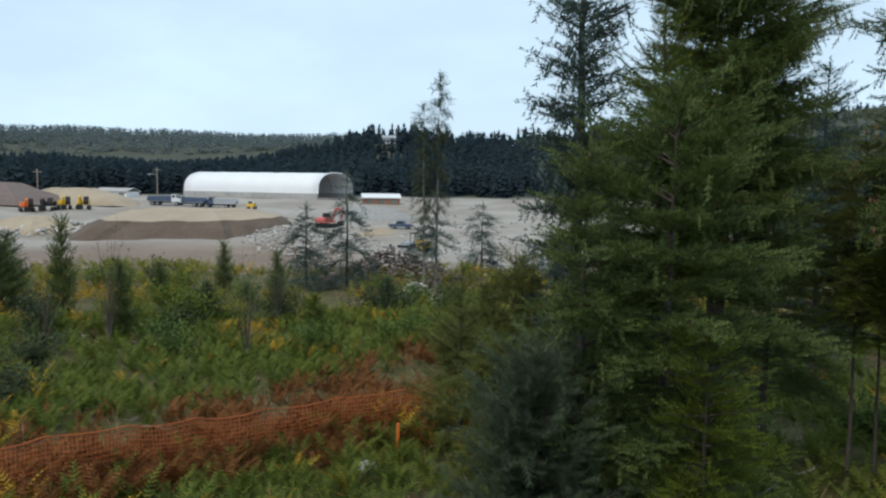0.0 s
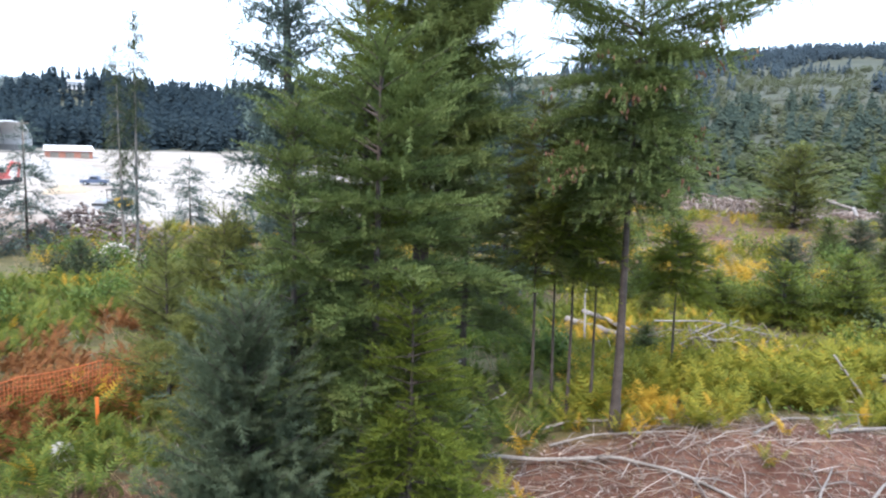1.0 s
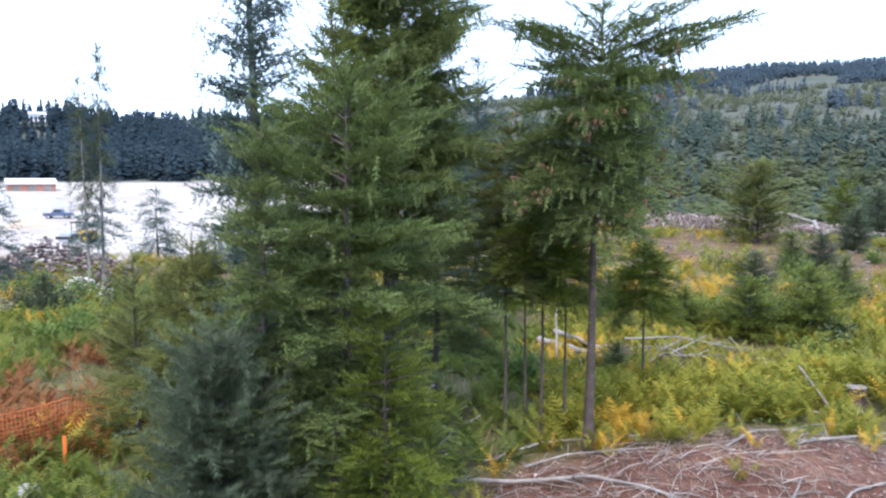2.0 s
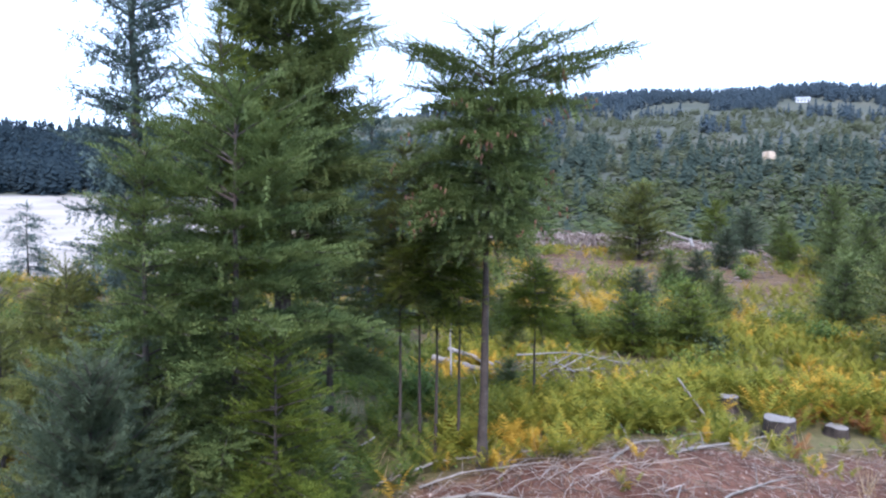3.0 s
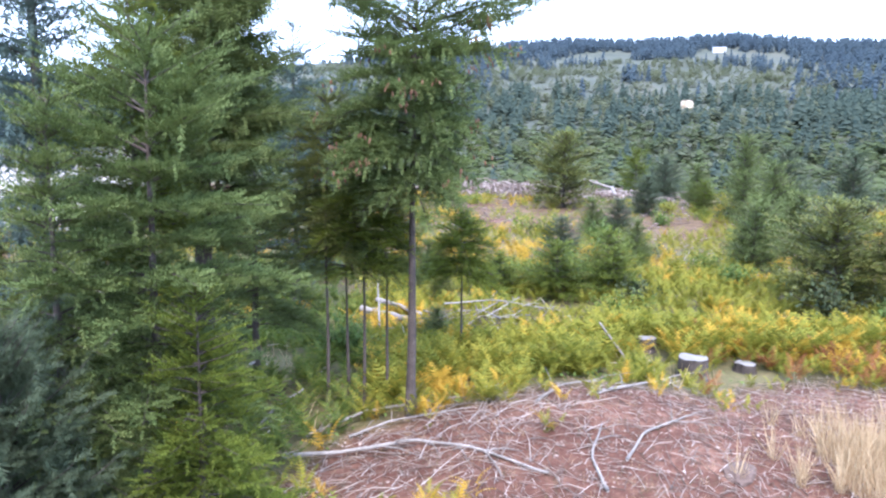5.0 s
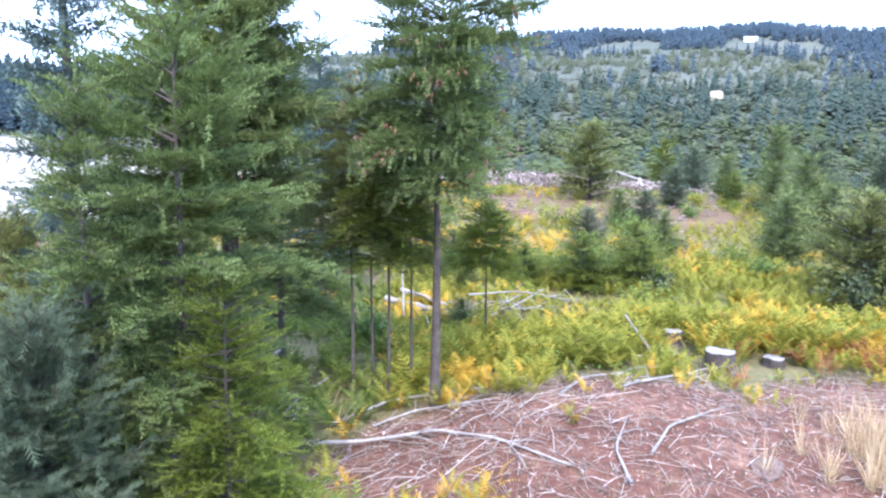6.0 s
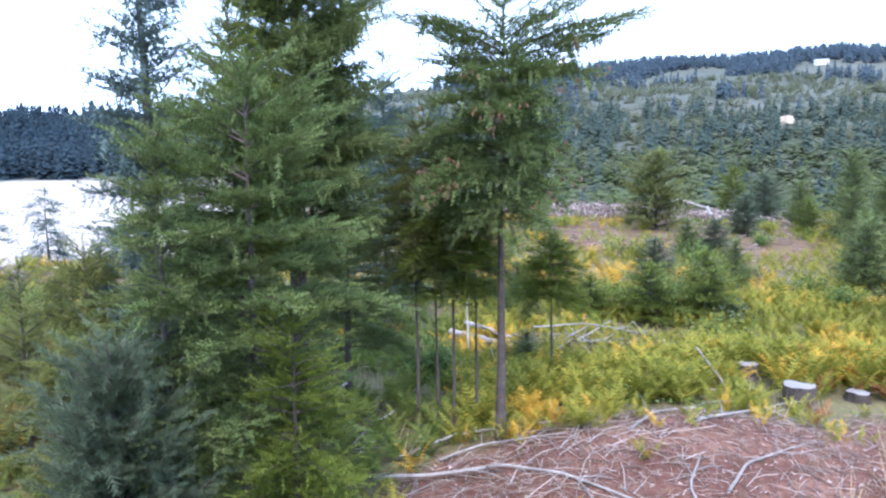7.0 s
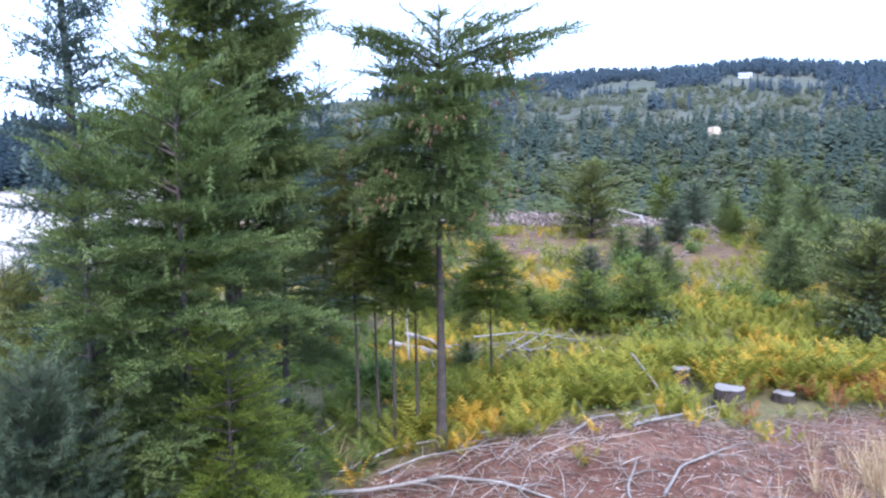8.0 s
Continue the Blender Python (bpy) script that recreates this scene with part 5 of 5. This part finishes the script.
boulder(-1.36, 13.5, 0.26, 0.2, 0.2, M_ROCK, "grey stone beside the orange stake", 4)
boulder(10.6, 5.4, 0.34, 0.24, 0.11, M_DARKROCK, "low brown-grey rock sunk in bare soil", 6, 0.5)
boulder(9.2, 4.6, 0.35, 0.3, 0.2, M_DARKROCK, "small brown-grey rock sunk in bare soil", 9, 0.5)


def stump(x, y, r, h, label, seed):
    rng = np.random.default_rng(seed)
    t = thing("tree_stump", x, y, on_ground(x, y) - 0.1, rng.uniform(0, 360), label, "stump", "stumps in the clearing")
    bm = bmesh.new()
    rows = []
    for z, q in ((0, 1.35), (0.12, 1.15), (h * 0.5, 1.02), (h + 0.1, 1.0)):
        rows.append([bm.verts.new((r * q * (1 + 0.07 * math.sin(3 * a + seed) + 0.05 * math.sin(7 * a)) * math.cos(a), r * q * (1 + 0.07 * math.sin(3 * a + seed)) * math.sin(a), z)) for a in np.arange(20) * 2 * math.pi / 20])
    for a, b in zip(rows, rows[1:]):
        for i in range(20):
            bm.faces.new((a[i], a[(i + 1) % 20], b[(i + 1) % 20], b[i]))
    part("bark", bm, M_BARK, t)
    bm = bmesh.new()
    top = [bm.verts.new((v[0] * 0.97, v[1] * 0.97, h + 0.1 + 0.02 * math.sin(i))) for i, v in enumerate([(r * (1 + 0.07 * math.sin(3 * a + seed)) * math.cos(a), r * (1 + 0.07 * math.sin(3 * a + seed)) * math.sin(a)) for a in np.arange(20) * 2 * math.pi / 20])]
    mid = [bm.verts.new((v.co.x * 0.4, v.co.y * 0.4, h + 0.125)) for v in top]
    for i in range(20):
        bm.faces.new((top[i], top[(i + 1) % 20], mid[(i + 1) % 20], mid[i]))
    bm.faces.new(mid)
    part("cut_face", bm, M_CUT, t, "weathered grey cut face")


stump(14.84, 8.95, 0.33, 0.50, "grey weathered stump with bark at the bracken's edge", 1)
stump(15.63, 10.79, 0.24, 0.34, "low grey stump half hidden by bracken", 2)
stump(16.41, 8.49, 0.25, 0.20, "low grey stump in bare soil", 3)


def branch_log(name, pts, r0, r1, label, twigs=0, mat=None, sides=8, group="", seed=0):
    """A fallen limb along points given as (x, y, height over the ground), with side twigs."""
    rng = np.random.default_rng(seed + 5)
    p = np.array([(x, y, on_ground(x, y) + z) for x, y, z in pts])
    k = np.linspace(0, len(p) - 1, len(p) * 4)
    q = np.column_stack([np.interp(k, range(len(p)), p[:, i]) for i in range(3)]) + rng.normal(0, min(r0 * 0.12, 0.008), (len(k), 3))
    o = q[0].copy()
    t = thing(name, *o, 0, label, "branch" if r0 < 0.09 else "log", group)
    part("stem", tube(q - o, np.linspace(r0, r1, len(q)) * rng.uniform(0.9, 1.1, len(q)), sides), mat or M_DEADWOOD, t)
    for _ in range(twigs):
        i = rng.integers(1, len(q) - 1)
        d = (q[i + 1] - q[i - 1]) / np.linalg.norm(q[i + 1] - q[i - 1])
        sd = np.cross(d, (0, 0, 1)) * rng.choice([-1, 1])
        ln = rng.uniform(0.3, 0.9)
        e = q[i] + (d * 0.8 + sd * 0.7) * ln
        e[2] = max(q[i][2] + rng.uniform(-0.1, 0.25), on_ground(e[0], e[1]) + 0.01)
        m_ = (q[i] + e) / 2 + (0, 0, 0.04)
        part("twig", tube(np.array([q[i], m_, e]) - o, [r1 * 0.8, r1 * 0.6, r1 * 0.25], 4), mat or M_DEADWOOD, t)


branch_log("fallen_branch", [(5.3, 10.6, 0.10), (6.2, 9.9, 0.12), (7.07, 9.33, 0.10), (7.5, 8.3, 0.08), (7.9, 7.0, 0.05)], 0.04, 0.02, "long bleached grey branch lying on bare soil", 7, seed=1)
branch_log("fallen_branch", [(6.0, 11.1, 0.08), (7.2, 11.0, 0.22), (8.4, 10.6, 0.12), (9.4, 10.0, 0.05)], 0.03, 0.015, "thin pale branch arched over the soil crest", 4, seed=2)
branch_log("fallen_branch", [(6.6, 10.6, 0.05), (7.4, 10.4, 0.12), (8.6, 9.6, 0.06)], 0.025, 0.012, "thin pale branch on bare soil", 4, seed=3)
branch_log("fallen_branch", [(5.2, 11.8, 0.05), (6.0, 12.2, 0.25), (6.6, 12.3, 0.4)], 0.03, 0.015, "thin pale branch poking out of bracken", 3, seed=4)
branch_log("fallen_branch", [(11.0, 8.6, 0.05), (12.6, 8.7, 0.1), (13.8, 8.9, 0.08)], 0.04, 0.02, "straight grey branch on bare soil", 3, seed=5)
branch_log("fallen_branch", [(13.4, 8.3, 0.05), (13.9, 9.4, 0.12), (14.6, 10.1, 0.1)], 0.035, 0.02, "grey branch at the bracken's edge", 3, seed=6)
branch_log("fallen_branch", [(9.3, 6.6, 0.04), (10.3, 7.0, 0.06), (11.6, 7.0, 0.05)], 0.03, 0.015, "thin pale branch on bare soil", 4, seed=7)
branch_log("fallen_branch", [(8.3, 6.2, 0.03), (8.9, 7.0, 0.06), (9.9, 7.6, 0.05)], 0.03, 0.012, "thin pale branch on bare soil", 4, seed=8)
branch_log("fallen_branch", [(9.6, 8.9, 0.05), (10.6, 9.2, 0.1), (12.0, 9.3, 0.06)], 0.028, 0.012, "thin pale branch on bare soil", 4, seed=9)
branch_log("leaning_pole", [(14.1, 10.1, 0.05), (13.9, 10.4, 0.5), (13.65, 10.75, 1.05)], 0.035, 0.02, "grey dead pole leaning out of the bracken", 1, seed=10)
branch_log("fallen_log", [(11.3, 17.6, 0.35), (11.5, 16.9, 0.32), (11.7, 15.7, 0.3)], 0.10, 0.08, "weathered grey log lying in the brush", 0, seed=11)
branch_log("fallen_log", [(11.7, 17.4, 0.6), (11.9, 16.6, 0.5), (12.0, 15.6, 0.42)], 0.07, 0.05, "thinner grey log lying in the brush", 0, seed=12)
branch_log("fallen_branch", [(10.6, 15.6, 0.3), (11.2, 16.6, 1.2), (11.7, 17.2, 1.7)], 0.028, 0.016, "grey dead limb standing up from the brush", 2, seed=13)
branch_log("fallen_branch", [(12.0, 14.7, 0.1), (13.4, 14.6, 0.35), (15.0, 14.8, 0.75)], 0.032, 0.016, "long bleached limb on the brush pile", 5, seed=14)
branch_log("fallen_branch", [(12.8, 15.6, 0.6), (14.2, 15.0, 0.7), (16.2, 14.2, 0.35)], 0.028, 0.014, "long bleached limb on the brush pile", 5, seed=15)
branch_log("fallen_branch", [(4.3, 12.6, 0.3), (5.2, 13.4, 0.5), (6.3, 13.9, 0.55)], 0.05, 0.03, "pale dead limb lying in shrubs", 4, seed=16)

# brush pile between the logs
pile = thing("brush_pile", 13.6, 14.9, on_ground(13.6, 14.9), 0, "tangled pile of grey dead branches", "brush")
for k in range(34):
    a = Y.uniform(0, 6.28)
    c0 = np.array([Y.normal(0, 1.1), Y.normal(0, 0.5), 0.10 + abs(Y.normal(0, 0.17))])
    d0 = np.array([math.cos(a), math.sin(a), Y.normal(0, 0.16)]) * Y.uniform(0.5, 1.1)
    lo0, hi0 = c0 - d0, c0 + d0
    lo0[2], hi0[2] = max(lo0[2], 0.03), max(hi0[2], 0.03)
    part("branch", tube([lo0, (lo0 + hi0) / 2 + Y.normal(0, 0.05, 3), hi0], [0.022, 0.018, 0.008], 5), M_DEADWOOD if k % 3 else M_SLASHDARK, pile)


def litter(name, n, place, lo, hi, rad, mat, label, lift=0.05):
    """Countless small sticks lying on the ground."""
    x, y = place(n)
    out = []
    a = Y.uniform(0, 3.14, len(x))
    ln = lo + (hi - lo) * Y.random(len(x)) ** 2
    for i in range(len(x)):
        dx, dy = math.cos(a[i]) * ln[i] / 2, math.sin(a[i]) * ln[i] / 2
        bend = Y.normal(0, 0.08) * ln[i]
        z = [on_ground(x[i] + k * dx, y[i] + k * dy) + 0.01 + lift * Y.random() for k in (-1, 0, 1)]
        r = rad * Y.uniform(0.5, 1.4)
        out.append(tube([(x[i] - dx, y[i] - dy, z[0]), (x[i] - bend * dy, y[i] + bend * dx, z[1] + 0.02), (x[i] + dx, y[i] + dy, z[2])], [r, r * 0.8, r * 0.4], 3))
    return tagged(part(name, join(out), mat), label, "twigs", "", "stuff")


def on_bare(n):
    x, y = Y.uniform(4.2, 17.6, n * 3), Y.uniform(2.4, 11.0, n * 3)
    k = np.where(bare_field(x, y) < 1.12)[0][:n]
    return x[k], y[k]


litter("twig_litter", 3600, on_bare, 0.08, 0.8, 0.0055, M_TWIG, "pale dry twigs scattered over bare reddish soil", 0.06)
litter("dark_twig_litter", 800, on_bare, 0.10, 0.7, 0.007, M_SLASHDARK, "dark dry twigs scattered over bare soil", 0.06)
litter("clearing_sticks", 420, lambda n: spread(Y, n, -35, 80, 9, 30), 0.3, 1.4, 0.014, M_TWIG, "dead sticks lying among the bracken", 0.25)
litter("far_sticks", 1300, lambda n: spread(Y, n, 28, 80, 30, 80), 0.6, 2.6, 0.035, M_BROWNTWIG, "bleached slash scattered over the far clearing", 0.35)
litter("slash_pile", 520, lambda n: (46.5 + Y.normal(0, 2.8, n), 47.0 + Y.normal(0, 2.8, n)), 0.5, 2.4, 0.06, M_BROWNTWIG, "bleached heap of logging slash in the far clearing", 1.5)
litter("slash_pile", 420, lambda n: (52.5 + Y.normal(0, 3.4, n), 39.5 + Y.normal(0, 2.2, n)), 0.6, 2.6, 0.07, M_BROWNTWIG, "brown heap of logging slash in the far clearing", 0.8)
branch_log("fallen_log", [(54.0, 45.6, 1.6), (56.0, 44.4, 0.9), (57.4, 43.4, 0.4)], 0.12, 0.16, "long bleached log lying across slash", 0, seed=21)
branch_log("fallen_log", [(50.0, 38.6, 0.5), (51.0, 39.6, 0.9), (52.0, 40.6, 1.2)], 0.16, 0.12, "short bleached log in slash", 0, seed=22)

# dark twigs stand in for shade between the pile's branches
litter("brush_twigs", 260, lambda n: (13.6 + Y.normal(0, 1.3, n), 14.9 + Y.normal(0, 0.6, n)), 0.3, 1.3, 0.010, M_SLASHDARK, "fine twigs coloured dark as the shaded inside of the brush pile", 0.4)
litter("pale_brush_twigs", 60, lambda n: (13.8 + Y.normal(0, 1.2, n), 14.8 + Y.normal(0, 0.5, n)), 0.4, 1.4, 0.012, M_TWIG, "bleached twigs on the brush pile", 0.5)
litter("crest_twigs", 150, lambda n: (8.2 + Y.normal(0, 1.6, n), 9.0 + Y.normal(0, 0.8, n)), 0.3, 1.4, 0.007, M_TWIG, "bleached thin branches along the crest of bare soil", 0.14)
cx_, cy_ = on_bare(3600)
tagged(part("bark_chips", stamp(LEAF, np.stack([cx_, cy_, height(cx_, cy_) + 0.015], 1), Y.normal(0, 1, (len(cx_), 3)) * (1, 1, 0.15), np.tile([0, 0, 1.0], (len(cx_), 1)) + Y.normal(0, 0.25, (len(cx_), 3)),
            Y.uniform(0.02, 0.10, len(cx_))), M_CHIP), "bark and wood chips strewn on bare soil", "chips", "", "stuff")

BLADE = (np.array([(0, -0.007, 0), (0, 0.007, 0), (0.55, 0.005, 0.03), (1.0, 0, -0.05), (0.55, -0.005, 0.03)], float), np.array([(0, 1, 2), (0, 2, 4), (4, 2, 3)]))


def grass(name, x, y, lo, hi, mat, label, blades=9):
    n = len(x)
    z = height(x, y)
    base = np.repeat(np.stack([x, y, z], 1), blades, 0) + Y.normal(0, 0.05, (n * blades, 3)) * (1, 1, 0)
    up = np.column_stack([Y.normal(0, 0.35, (n * blades, 2)), np.ones(n * blades)])
    return tagged(part(name, stamp(BLADE, base, up, Y.normal(0, 1, (n * blades, 3)), Y.uniform(lo, hi, n * blades)), mat), label, "grass", "", "stuff")


gx, gy = 12.9 + Y.normal(0, 0.8, 120), 4.3 + Y.normal(0, 0.6, 120)
grass("dry_grass", gx, gy, 0.3, 0.85, M_GRASS, "tall pale dry grass on bare soil", 34)
gx, gy = spread(Y, 500, -12, 22, 7.5, 11.5)
grass("grass_tufts", gx, gy, 0.2, 0.6, M_GRASS, "pale dry grass tufts below the young pine", 7)
gx, gy = on_bare(420)
grass("straw", gx, gy, 0.08, 0.26, M_GRASS, "short dry straw on bare soil", 10)
gx, gy = on_bare(240)
grass("sparse_grass", gx, gy, 0.1, 0.32, M_SHRUB_DARK, "small dull green grass tufts on bare soil", 9)
gx, gy = spread(Y, 1300, -40, 84, 10, 45)
grass("clearing_grass", gx, gy, 0.3, 0.8, M_GRASS, "dry grass between the bracken", 7)

# cones on the slender fir
cone = bmesh.new()
bmesh.ops.create_icosphere(cone, subdivisions=1, radius=0.5)
for v in cone.verts:
    v.co = Vector((v.co.x * 0.034, v.co.y * 0.034, v.co.z * 0.10 - 0.05))
cone_me = bpy.data.meshes.new("cone")
cone.to_mesh(cone_me)
cone.free()
crown = [o for o in cone_tree.children if o.name.startswith("crown")][0]
cv = np.empty(len(crown.data.vertices) * 3, np.float32)
crown.data.vertices.foreach_get("co", cv)
cv = cv.reshape(-1, 3)
rad_ = np.hypot(cv[:, 0], cv[:, 1])
ok_ = np.where((rad_ > 1.0) & (cv[:, 2] < 7.3) & (cv[:, 2] > 4.4))[0]
for k in range(64):
    c0 = cv[ok_[Y.integers(0, len(ok_))]]
    for _ in range(4):
        o = part("cone", cone_me, M_CONE, cone_tree)
        o.matrix_basis = pose(*(c0 + Y.normal(0, 0.06, 3)), Y.normal(0, 14), Y.normal(0, 14), 0)
